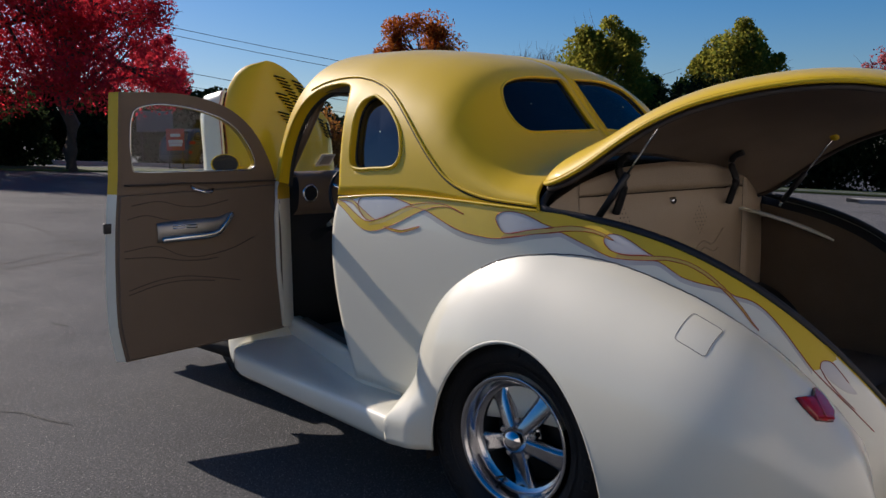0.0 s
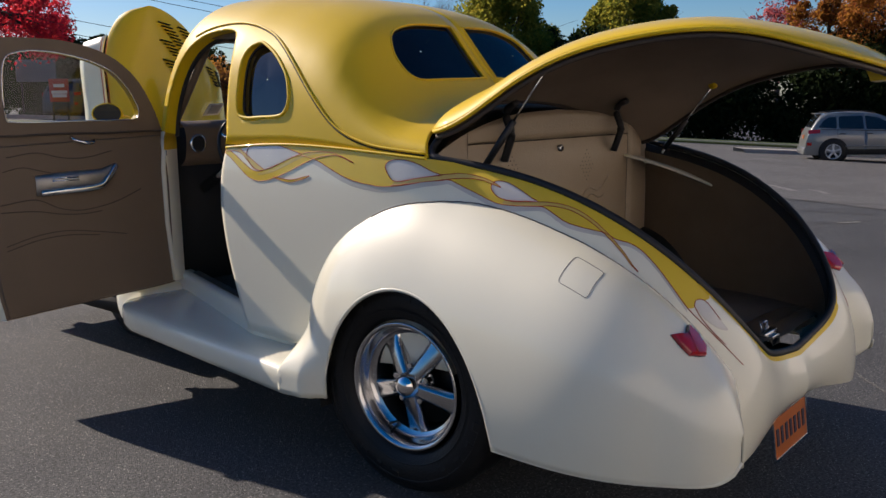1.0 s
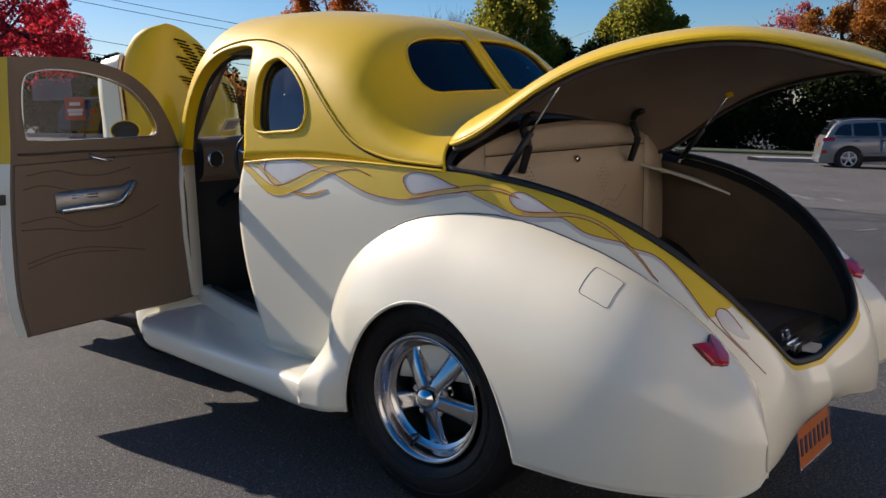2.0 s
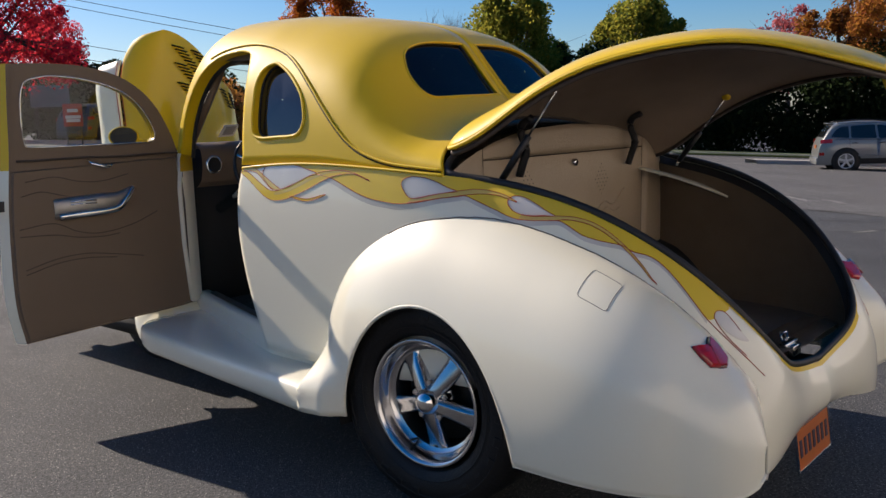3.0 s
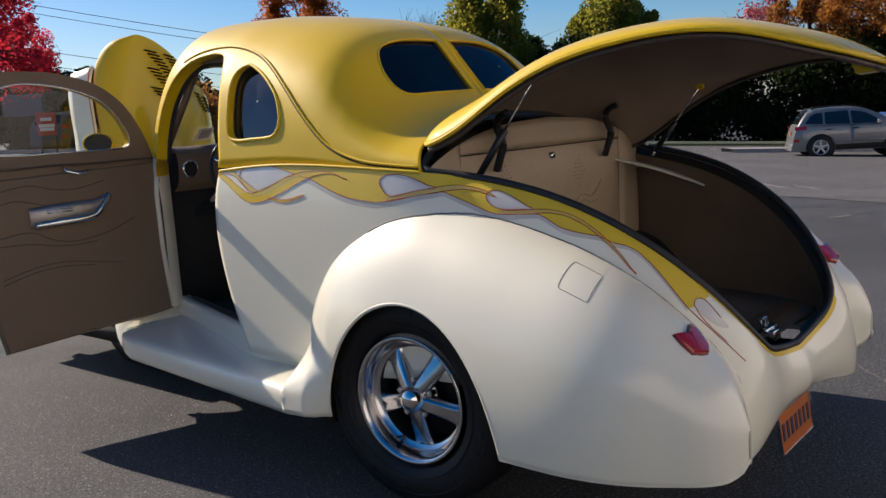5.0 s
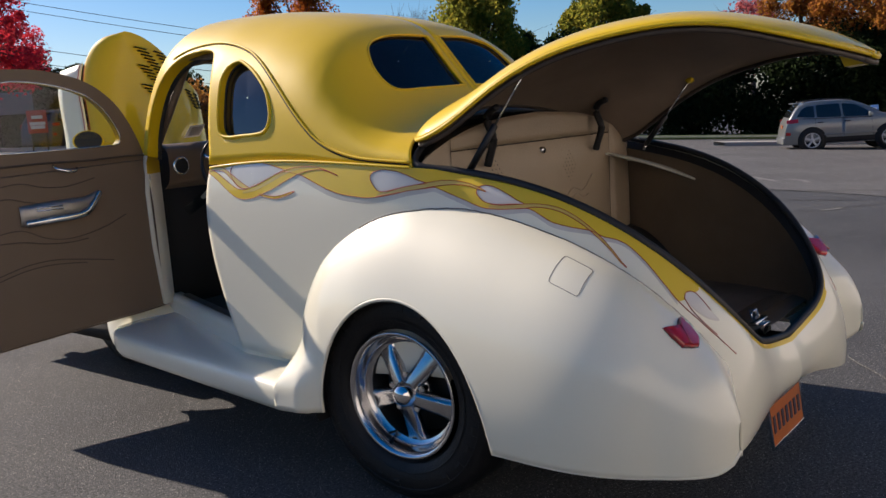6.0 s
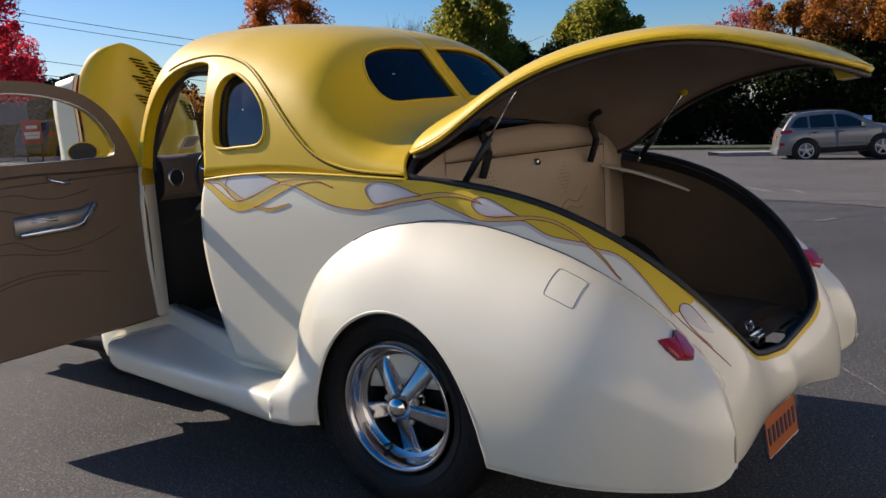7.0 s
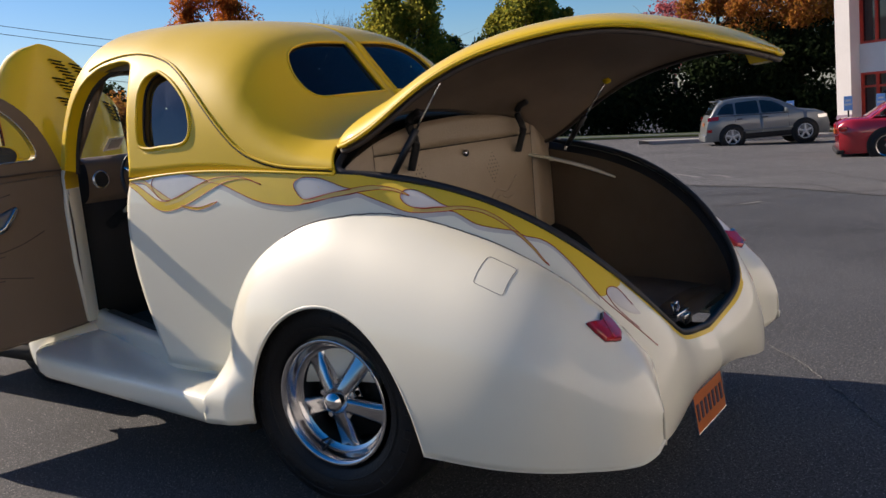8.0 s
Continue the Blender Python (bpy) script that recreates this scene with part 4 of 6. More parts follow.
    lathe(bm, ((0, -.0125), (.036, -.013)), 28, "y", (-.428, 1.592, 1.066))
    part("vent_hole", bm, BLACKGAP, vent)
    bm = bmesh.new()
    lathe(bm, ((.165, -.008), (.173, -.010), (.173, .010), (.165, .008), (.165, -.008)), 40, "y", (0, 0, 0))
    bmesh.ops.transform(bm, matrix=Matrix.Translation((-.30, 1.36, 1.03)) @ Matrix.Rotation(radians(-22), 4, "X"), verts=bm.verts)
    w = part("steering_wheel", bm, IRON, coupe, "dark steering wheel")
    bm = bmesh.new()
    tube(bm, [(-.30, 1.36, 1.03), (-.30, 1.75, .85)], .025, 10)
    for k in range(3):
        a = k * math.tau / 3 + .5
        tube(bm, [(-.30, 1.36, 1.03), (-.30 + .166 * math.cos(a), 1.36 + .06 * math.sin(a), 1.03 + .155 * math.sin(a))], .009, 6)
    part("steering_column", bm, CHROME, w)
    # firewall, floor, ceiling lining
    bm = bmesh.new()
    box(bm, (-.36, 1.86, .30), (.36, 1.88, 1.14))
    part("firewall", bm, BLACKGAP, coupe)
    bm = bmesh.new()
    grid(bm, [[(-sill_x(y) + .06, y, .37), (-sill_x(y) + .05, y, .385), (0, y, .388), (sill_x(y) - .05, y, .385), (sill_x(y) - .06, y, .37)] for y in np.linspace(-.02, 1.86, 20)])
    part("cabin_floor", bm, CARPET, coupe, "dark cabin carpet")
    bm = bmesh.new()
    rows = [[np.array(sh(u, a)) * (.955, 1, 1) + (0, 0, -.028) for a in np.linspace(.42, 1, 14)] for u in np.linspace(.02, .62, 24)]
    grid(bm, rows)
    q = part("headliner", bm, VINYL, coupe, "brown headliner")
    mirrored(q)
    # bench seat
    bm = bmesh.new()
    box(bm, (-.58, .42, .40), (.58, 1.05, .66), .07)
    seat = part("seat_cushion", bm, LEATHER, coupe, "dark brown seat cushion")
    bm = bmesh.new()
    box(bm, (-.60, -.11, -.05), (.60, .11, .62), .08, Matrix.Translation((0, .42, .60)) @ Matrix.Rotation(radians(10), 4, "X"))
    part("seat_back", bm, LEATHER, coupe, "dark brown seat back")
    # sun visor and mirror at the top of the windshield
    bm = bmesh.new()
    box(bm, (-.40, 1.36, 1.50), (-.10, 1.46, 1.515), .006)
    part("sun_visor", bm, VINYL, coupe)


PAPER = mat("white_paper", (0.80, 0.80, 0.78), 0.7, vary=0.1)
PAPERGREY = mat("grey_print", (0.38, 0.38, 0.39), 0.7, vary=0.4, vscale=60)
LEATHER = mat("dark_leather", (0.022, 0.016, 0.013), 0.45, vary=0.3, vscale=8, bump=0.3, bscale=150)
cowl_and_cabin()


# ---- hood, open, and the front end ----
HOOD_W = ([1.00, 1.15, 1.30, 1.475, 1.59, 1.695, 1.745, 1.772], [.225, .215, .205, .200, .180, .135, .085, .0])


def hood_drop(t):
    """How far the raised hood's upper edge has sunk, t across from its ridge."""
    return .25 * t ** 1.6 if t < 1 else .25 + .12 * (t - 1)


def hood_at(t, q):
    """The raised hood's outer skin: t across from its near edge (-1) over the ridge (0) to the far edge (1), q up its length (0 to 1)."""
    if t < 0:
        z = 1.0 + .772 * q
        x = -.035 - float(ease(z, *HOOD_W)) * math.sin(-t * 1.5)
        y = 2.45 + .14 * (z - 1.0) + .20 * (1 - math.cos(t * 1.5)) * min(1, float(ease(z, *HOOD_W)) / .2)
    else:
        z = 1.0 + (.772 - hood_drop(t)) * q
        x = -.035 + .42 * t
        y = 2.45 + .14 * (z - 1.0) + .16 * t ** 2
    return Vector((x, y, z))


def hood():
    bm = bmesh.new()
    qs = np.sin(np.linspace(0, math.pi / 2, 40))
    grid(bm, [[hood_at(t, q) for t in np.linspace(-1, 1.8, 80)] for q in qs])
    ob = part("hood", bm, YELLOW, coupe, "raised yellow hood with louvres")
    thicken(ob, .010, (0, 3.2, 1.3))
    bm = bmesh.new()
    grid(bm, [[hood_at(-1, q) + Vector((-.045 * k, .03 + .16 * k, -.03 * k)) for k in np.linspace(0, 1, 5)] for q in np.linspace(.0, .80, 16)])
    hs = part("hood_side", bm, CREAM, ob, "cream lower hood side")
    thicken(hs, .006, (0, 2.9, 1.3))
    for dx in (.0, .02):
        bm = bmesh.new()
        tube(bm, [hood_at(-.97, q) + Vector((-.004 - dx, -.002 + dx, 0)) for q in np.linspace(.05, .78, 20)], .0022, 6)
        part("hood_stripe", bm, STRIPE, ob, "thin red pinstripe")
    # louvres in slanting rows
    for x0, z0, n in ((.130, 1.668, 6), (.0, 1.688, 10), (.0, 1.592, 8), (.0, 1.486, 6), (.37, 1.46, 6), (.50, 1.44, 5)):
        for k in range(n):
            z, x = z0 - .0195 * k, x0 + .0175 * k
            bm = bmesh.new()
            ring = []
            for e, dz in ((0, 0), (.078, -.014)):
                t = (x + e + .035) / .42
                p = hood_at(t, (z + dz - 1.0) / (.772 - hood_drop(t)))
                ring.append(p)
            a, b = ring
            up, out = Vector((0, 0, .0095)), Vector((0, -.018, 0))
            v = [bm.verts.new(p) for p in (a + up, b + up, b + out + up * .3, a + out + up * .3, a - up * .3, b - up * .3)]
            bm.faces.new((v[0], v[1], v[2], v[3]))
            f = bm.faces.new((v[3], v[2], v[5], v[4]))
            f.material_index = 1
            part("louvre", bm, (YELLOW, BLACKGAP), ob, smooth=False)


hood()


def front_end():
    # front fender, the same teardrop thinking as the rear one
    bm = bmesh.new()
    rows = []
    for y in np.linspace(1.80, 3.62, 60):
        k = (y - 1.80) / 1.82
        xo = float(ease(y, (1.80, 1.95, 2.1, 2.4, 2.75, 3.0, 3.2, 3.4, 3.58, 3.62), (.69, .67, .60, .54, .52, .50, .48, .45, .42, .36)))
        zt = float(ease(y, (1.80, 1.95, 2.1, 2.3, 2.6, 2.9, 3.2, 3.5, 3.62), (.365, .45, .58, .74, .86, .90, .84, .68, .52)))
        zb = float(ease(y, (1.80, 1.90, 1.98, 2.1, 2.3, 2.52, 2.75, 2.95, 3.1, 3.3, 3.62), (.255, .26, .33, .47, .61, .66, .60, .46, .31, .30, .34)))
        a = [(-(.26 + (xo - .26) * max(math.cos(t), 0) ** .85), y, zb + (zt - zb) * (math.sin(t) ** .85)) for t in np.linspace(0, 1.5708, 16)]
        rows.append(a)
    grid(bm, rows)
    ob = part("front_fender", bm, CREAM, coupe, "cream front fender")
    thicken(ob, .008, (0, 2.7, .4))
    # black plate added so the wheel well stays dark, shade put into its colour
    bm = bmesh.new()
    box(bm, (-.40, 1.92, .16), (-.385, 3.2, .84))
    part("wheel_house", bm, BLACKGAP, ob, "black wheel housing")
    mirrored(ob)
    bm = bmesh.new()
    rows = []
    for y in np.linspace(2.25, 3.72, 30):
        k = (y - 2.25) / 1.47
        w = .30 - .15 * k ** 1.5
        rows.append([(-w, y, 1.0 - .12 * k), (-w - .02, y, .8 - .05 * k), (-w, y, .45)])
    grid(bm, rows)
    q = part("engine_side", bm, CREAM, coupe, "cream engine bay side")
    mirrored(q)
    bm = bmesh.new()
    grid(bm, [[(x * .17, 3.70 - .06 * x * x, z) for x in np.linspace(-1, 1, 9)] for z in np.linspace(.40, .88, 9)])
    part("grille", bm, CHROME, coupe, "bright vertical grille")
    bm = bmesh.new()
    box(bm, (-.30, 2.05, .45), (.30, 3.2, .82), .05)
    part("engine", bm, IRON, coupe, "dark engine block")
    for sgn in (-1, 1):
        bm = bmesh.new()
        lathe(bm, ((.0, .05), (.07, .04), (.09, .0), (.09, -.02)), 24, "y", (sgn * .44, 3.50, .74))
        part("headlight", bm, CHROME, coupe, "round chrome headlight")
    bm = bmesh.new()
    box(bm, (-.38, -.88, .30), (.38, 1.9, .36))
    box(bm, (-.52, 1.95, .21), (.52, 3.3, .27))
    part("chassis", bm, BLACKGAP, coupe, "dark chassis underside")


front_end()


# ---- tail details ----
def licence_plate():
    pl = new("licence_plate")
    pl.parent = coupe
    pl.matrix_basis = pose(-.02, -.935, .205, -6, -2, 0) @ Matrix.Scale(.9, 4)
    bm = bmesh.new()
    box(bm, (-.152, -.002, -.076), (.152, .002, .076), .0015)
    part("plate", bm, ORANGE, pl, "orange-yellow plate", smooth=False)
    for lo, hi in (((-.155, -.005, .068), (.155, .004, .080)), ((-.155, -.005, -.080), (.155, .004, -.068)), ((-.157, -.005, -.08), (-.146, .004, .08)), ((.146, -.005, -.08), (.157, .004, .08))):
        bm = bmesh.new()
        box(bm, lo, hi, .002)
        part("plate_frame", bm, CHROME, pl, "thin bright frame", smooth=False)
    for k in range(7):
        bm = bmesh.new()
        x = -.118 + .0393 * k
        box(bm, (x - .010, -.0045, -.030), (x + .010, -.0015, .030), .001)
        part("plain_bar", bm, NAVY, pl, smooth=False)


licence_plate()


# ---- painted flames: thin paint layers that follow the side panel ----
def paint_ribbon(name, upper, lower, mt, off, label="", n=60, across=5):
    u, w = spline(upper, n), spline(lower, n)
    bm = bmesh.new()
    grid(bm, [[side_out(*(u[i] + (w[i] - u[i]) * k), off * .4) for k in np.linspace(0, 1, across)] for i in range(n)])
    ob = part(name, bm, mt, coupe, label)
    mirrored(ob)


def paint_blob(name, outline, mt, off, label=""):
    ring = spline(outline, 48, True)
    c = ring.mean(0)
    bm = bmesh.new()
    grid(bm, [[side_out(*(c + (p - c) * k), off * .4) for p in ring] for k in (.02, .35, .7, 1)], close_v=True)
    mirrored(part(name, bm, mt, coupe, label))


def pinstripe(pts, closed=False, r=.0012, mt=None):
    ring = spline(pts, 60, closed)
    path = [Vector(side_out(*p, .0012)) for p in ring]
    if closed:
        path += path[:2]
    bm = bmesh.new()
    tube(bm, path, r, 5)
    mirrored(part("pinstripe", bm, mt or STRIPE, coupe, "thin red-brown pinstripe"))


LOWLINE = [(0.141, 0.077), (0.163, 0.100), (0.181, 0.141), (0.202, 0.187), (0.222, 0.215), (0.243, 0.228), (0.260, 0.235), (0.282, 0.229), (0.302, 0.217), (0.334, 0.196), (0.374, 0.188), (0.395, 0.183), (0.416, 0.212),
           (0.440, 0.251), (0.460, 0.284), (0.476, 0.313), (0.491, 0.326), (0.509, 0.314), (0.525, 0.287), (0.537, 0.263), (0.544, 0.268), (0.553, 0.288), (0.563, 0.303), (0.577, 0.287), (0.590, 0.256), (0.601, 0.225),
           (0.612, 0.220), (0.626, 0.174), (0.637, 0.166), (0.648, 0.192), (0.659, 0.232), (0.670, 0.280), (0.684, 0.332)]
paint_ribbon("flame_shadow", [(s, v - .01) for s, v in LOWLINE], [(s, v + .035) for s, v in LOWLINE], GREYFADE, .0010, "soft grey airbrushed shading", 140, 3)
paint_ribbon("flame_field", [(s, 0) for s, _ in LOWLINE] + [(.700, 0), (.712, 0)], LOWLINE + [(.696, .250), (.712, .080)], FLAME, .0018, "yellow flame field under the belt", 200, 10)
paint_ribbon("flame_field", [(0, 0), (.03, 0), (.05, 0), (.08, 0), (.12, 0), (.145, 0)], [(0, .034), (.03, .030), (.048, .014), (.08, .006), (.12, .036), (.145, .084)], FLAME, .0017, "", 50, 4)
LOOP_UP = [(0.000, 0.003), (0.010, 0.002), (0.029, 0.024), (0.052, 0.094), (0.070, 0.149), (0.083, 0.184)]
LOOP_LO = [(0.001, 0.038), (0.016, 0.036), (0.034, 0.062), (0.051, 0.126), (0.065, 0.179), (0.080, 0.192)]
A_LO = [(0.000, 0.048), (0.019, 0.109), (0.038, 0.179), (0.055, 0.234), (0.070, 0.256), (0.085, 0.253), (0.100, 0.235), (0.123, 0.191), (0.140, 0.147), (0.161, 0.093), (0.173, 0.073), (0.189, 0.058), (0.201, 0.067), (0.209, 0.084), (0.217, 0.098)]
A_UP = [(0.000, 0.014), (0.019, 0.060), (0.040, 0.127), (0.059, 0.182), (0.073, 0.195), (0.083, 0.184), (0.095, 0.170), (0.113, 0.130), (0.131, 0.085), (0.148, 0.057), (0.164, 0.044), (0.181, 0.041), (0.193, 0.050), (0.205, 0.070), (0.217, 0.094)]
TAIL_LO = [(0.099, 0.231), (0.114, 0.248), (0.127, 0.253), (0.140, 0.238), (0.149, 0.223), (0.155, 0.208)]
TAIL_UP = [(0.099, 0.224), (0.114, 0.234), (0.126, 0.238), (0.137, 0.229), (0.147, 0.214), (0.155, 0.205)]
DROPS = [[(0.046, 0.075), (0.047, 0.026), (0.056, 0.006), (0.081, 0.006), (0.101, 0.012), (0.121, 0.038), (0.141, 0.073), (0.127, 0.096), (0.109, 0.138), (0.090, 0.174), (0.077, 0.188), (0.065, 0.175), (0.053, 0.126)],
         [(0.265, 0.109), (0.268, 0.068), (0.277, 0.045), (0.290, 0.037), (0.309, 0.046), (0.332, 0.081), (0.351, 0.115), (0.376, 0.147), (0.346, 0.156), (0.317, 0.173), (0.297, 0.190), (0.282, 0.197), (0.273, 0.171)],
         [(0.476, 0.223), (0.477, 0.176), (0.482, 0.140), (0.491, 0.127), (0.500, 0.137), (0.514, 0.178), (0.525, 0.215), (0.533, 0.233), (0.521, 0.257), (0.508, 0.281), (0.495, 0.288), (0.484, 0.272)],
         [(0.692, 0.277), (0.694, 0.223), (0.700, 0.174), (0.707, 0.151), (0.715, 0.167), (0.724, 0.194), (0.734, 0.221), (0.720, 0.287), (0.706, 0.306), (0.698, 0.299)]]
for k, ring in enumerate(DROPS):
    paint_blob("flame_teardrop", ring, GREYFADE, .0024, "grey airbrushed border of a teardrop")
    mid = np.mean(ring, 0)
    paint_blob("flame_teardrop", [tuple(mid + (np.array(q) - mid) * .86) for q in ring], PEARL, .0028, "pearl grey teardrop inside the flames")
    pinstripe(ring if k < 3 else ring[:6], k < 3)
paint_ribbon("flame_lick", LOOP_UP, LOOP_LO, LIGHTFLAME, .0032, "pale gold flame ribbon")
paint_ribbon("flame_lick", A_UP, A_LO, FLAME, .0036, "yellow flame lick", 80)
paint_ribbon("flame_lick", [tuple(np.array(a) * .8 + np.array(b) * .2) for a, b in zip(A_UP[4:], A_LO[4:])], [tuple(np.array(a) * .55 + np.array(b) * .45) for a, b in zip(A_UP[4:], A_LO[4:])], LIGHTFLAME, .0040, "pale highlight along the lick", 60, 3)
paint_ribbon("flame_lick", TAIL_UP, TAIL_LO, FLAME, .0034, "thin yellow flame tip")
for line in (LOOP_UP, LOOP_LO, A_UP, A_LO, TAIL_UP, TAIL_LO, LOWLINE[:18], LOWLINE[18:]):
    pinstripe(line)
R2U = [(0.282, 0.197), (0.297, 0.194), (0.322, 0.170), (0.359, 0.149), (0.394, 0.133), (0.420, 0.120), (0.447, 0.121), (0.466, 0.139), (0.479, 0.163), (0.488, 0.192)]
R2L = [(0.276, 0.226), (0.312, 0.207), (0.334, 0.196), (0.360, 0.189), (0.402, 0.174), (0.438, 0.160), (0.462, 0.160), (0.477, 0.182), (0.482, 0.190), (0.488, 0.198)]
R3U = [(0.495, 0.292), (0.508, 0.286), (0.527, 0.250), (0.542, 0.209), (0.557, 0.171), (0.571, 0.152), (0.585, 0.162), (0.599, 0.198), (0.609, 0.233), (0.620, 0.280), (0.628, 0.326), (0.634, 0.347)]
R3L = [(0.491, 0.326), (0.509, 0.314), (0.531, 0.275), (0.545, 0.231), (0.557, 0.205), (0.568, 0.188), (0.582, 0.193), (0.596, 0.221), (0.608, 0.257), (0.619, 0.298), (0.627, 0.336), (0.634, 0.351)]
for up, lo in ((R2U, R2L), (R3U, R3L)):
    paint_ribbon("flame_ribbon", up, lo, LIGHTFLAME, .0036, "pale gold flame ribbon")
    pinstripe(up)
    pinstripe(lo)
pinstripe([(0.684, 0.332), (0.695, 0.346), (0.708, 0.355), (0.718, 0.363), (0.732, 0.369), (0.756, 0.385)], r=.0013)
pinstripe([(.692, .277), (.700, .322), (.714, .345), (.730, .352)], r=.0012)
# yellow edge round the trunk opening
bm = bmesh.new()
grid(bm, [[side_out(s, v, .0022) for v in (0.0, .03, .085 * (1 if s > .8 else .6))] for s in np.linspace(.70, 1, 60)])
mirrored(part("yellow_rim", bm, YELLOW, coupe, "yellow painted rim of the trunk opening"))


# ---- tail lights, fuel door, fender welt, exhaust ----
def on_fender(y, v, off=0.0):
    p = fender(y, v)
    a, b = fender(y + .004, v) - fender(y - .004, v), fender(y, v + .01) - fender(y, v - .01)
    n = np.cross(a, b)
    n /= np.linalg.norm(n) + 1e-9
    if n[2] - n[0] - n[1] < 0:
        n = -n
    return p + n * off


def tail_lights():
    shape = [(-.865, .856), (-.877, 1.010), (-.861, 1.058), (-.884, 1.070), (-.914, 1.058), (-.927, 1.023), (-.912, .866), (-.887, .850)]
    ring = []
    for i, p in enumerate(shape):
        q = shape[(i + 1) % len(shape)]
        ring += [tuple(np.array(p) + (np.array(q) - np.array(p)) * k) for k in (0, .25, .5, .75)]
    ring = np.array(ring)
    c = np.array((-.895, .960))
    bm = bmesh.new()
    grid(bm, [[on_fender(*(c + (p - c) * k), o) for p in ring] for k, o in ((.02, .016), (.5, .015), (.88, .013), (.97, .009), (1.0, 0))], close_v=True)
    ob = part("tail_light", bm, REDLENS, coupe, "red chevron tail light lens", smooth=False)
    bm = bmesh.new()
    path = [Vector(on_fender(*(c + (p - c) * 1.01), .0)) for p in ring]
    tube(bm, path + path[:2], .0018, 6, caps=False)
    part("bezel", bm, IRON, ob, "thin dark bezel")
    bm = bmesh.new()
    tube(bm, [Vector(on_fender(*p, .015)) for p in ((-.880, 1.005), (-.900, .98), (-.918, .945))], .002, 5)
    part("lens_rib", bm, REDLENS, ob)
    mirrored(ob).matrix_basis = pose(-.03, .06, .025)


def fuel_door():
    cs = [np.array(p) for p in ((-.585, .868), (-.673, .879), (-.674, .625), (-.583, .632))]
    ring = []
    for i in range(4):
        a, b, nx = cs[i], cs[(i + 1) % 4], cs[(i + 2) % 4]
        for k in np.linspace(.10, .90, 9):
            ring.append(a + (b - a) * k)
        ring.append(b + (a - b) * .025 + (nx - b) * .025)
    bm = bmesh.new()
    path = [Vector(on_fender(*p, .0)) for p in ring]
    tube(bm, path + path[:2], .0010, 6, caps=False)
    part("fuel_door", bm, GAPGREY, coupe, "fine gap round a square cream fuel door")


def fender_welt():
    """Where the fender crown meets the side panel."""
    skin = np.array([side(a, b) for a in np.linspace(.15, .78, 200) for b in np.linspace(.05, .75, 90)])
    path = []
    for y in np.linspace(.26, -.93, 100):
        near = skin[np.abs(skin[:, 1] - y) < .008]
        last = None
        for v in np.linspace(.62, fender_end(y), 90):
            q = fender(y, v)
            gap = near[np.argmin(np.abs(near[:, 2] - q[2])), 0] - q[0]
            if last is not None and last[0] > 0 >= gap:
                k = last[0] / (last[0] - gap)
                path.append(Vector(last[1] + (q - last[1]) * k) + Vector((-.0006, 0, .0006)))
                break
            last = (gap, q)
    bm = bmesh.new()
    tube(bm, path, .0026, 6)
    mirrored(part("fender_welt", bm, GAPGREY, coupe, "grey welt between fender and body"))


def exhaust():
    for sgn in (-1, 1):
        bm = bmesh.new()
        c = (sgn * .35, -.90, .27)
        tube(bm, [(c[0], -.55, .285), (c[0], -.80, .278), (c[0], -.93, .274)], .030, 16, caps=False)
        ob = part("exhaust_pipe", bm, IRON, coupe, "dull steel exhaust tip")
        bm = bmesh.new()
        lathe(bm, ((.026, 0), (.031, -.004), (.031, .02)), 20, "y", (c[0], -.93, .274))
        part("tip_ring", bm, ALLOY, ob)


tail_lights()
fuel_door()
fender_welt()
exhaust()


def trunk_clutter():
    # latch and striker at the lip, carpet edge and perforated diamonds on the panel
    bm = bmesh.new()
    box(bm, (-.05, -.86, .475), (.05, -.80, .50), .006)
    box(bm, (-.03, -.875, .455), (.03, -.855, .49), .004)
    lt = part("trunk_latch", bm, ALLOY, coupe, "bright trunk latch")
    bm = bmesh.new()
    tube(bm, [(-.02, -.83, .50), (-.02, -.83, .525), (.02, -.83, .525), (.02, -.83, .50)], .006, 8)
    part("striker", bm, CHROME, lt)
    bm = bmesh.new()
    grid(bm, [[(x, -.76 - .10 * k, .497 + .02 * k + .006 * math.sin(9 * x)) for k in np.linspace(0, 1, 5)] for x in np.linspace(-.34, .34, 26)])
    part("lip_trim", bm, ALLOY, coupe, "scuffed metal trim at the trunk lip")
    for cx in (-.30, .17):
        bm = bmesh.new()
        for i in range(-5, 6):
            for j in range(-5, 6):
                if abs(i) + abs(j) <= 5 and (i + j) % 2 == 0 and (abs(i) + abs(j)) != 3:
                    lathe(bm, ((0, -.0225), (.0028, -.0222)), 6, "y", (cx + i * .0105, -.045, .985 + j * .014))
        part("speaker_holes", bm, BLACKGAP, coupe, "diamond of small punched holes")


trunk_clutter()


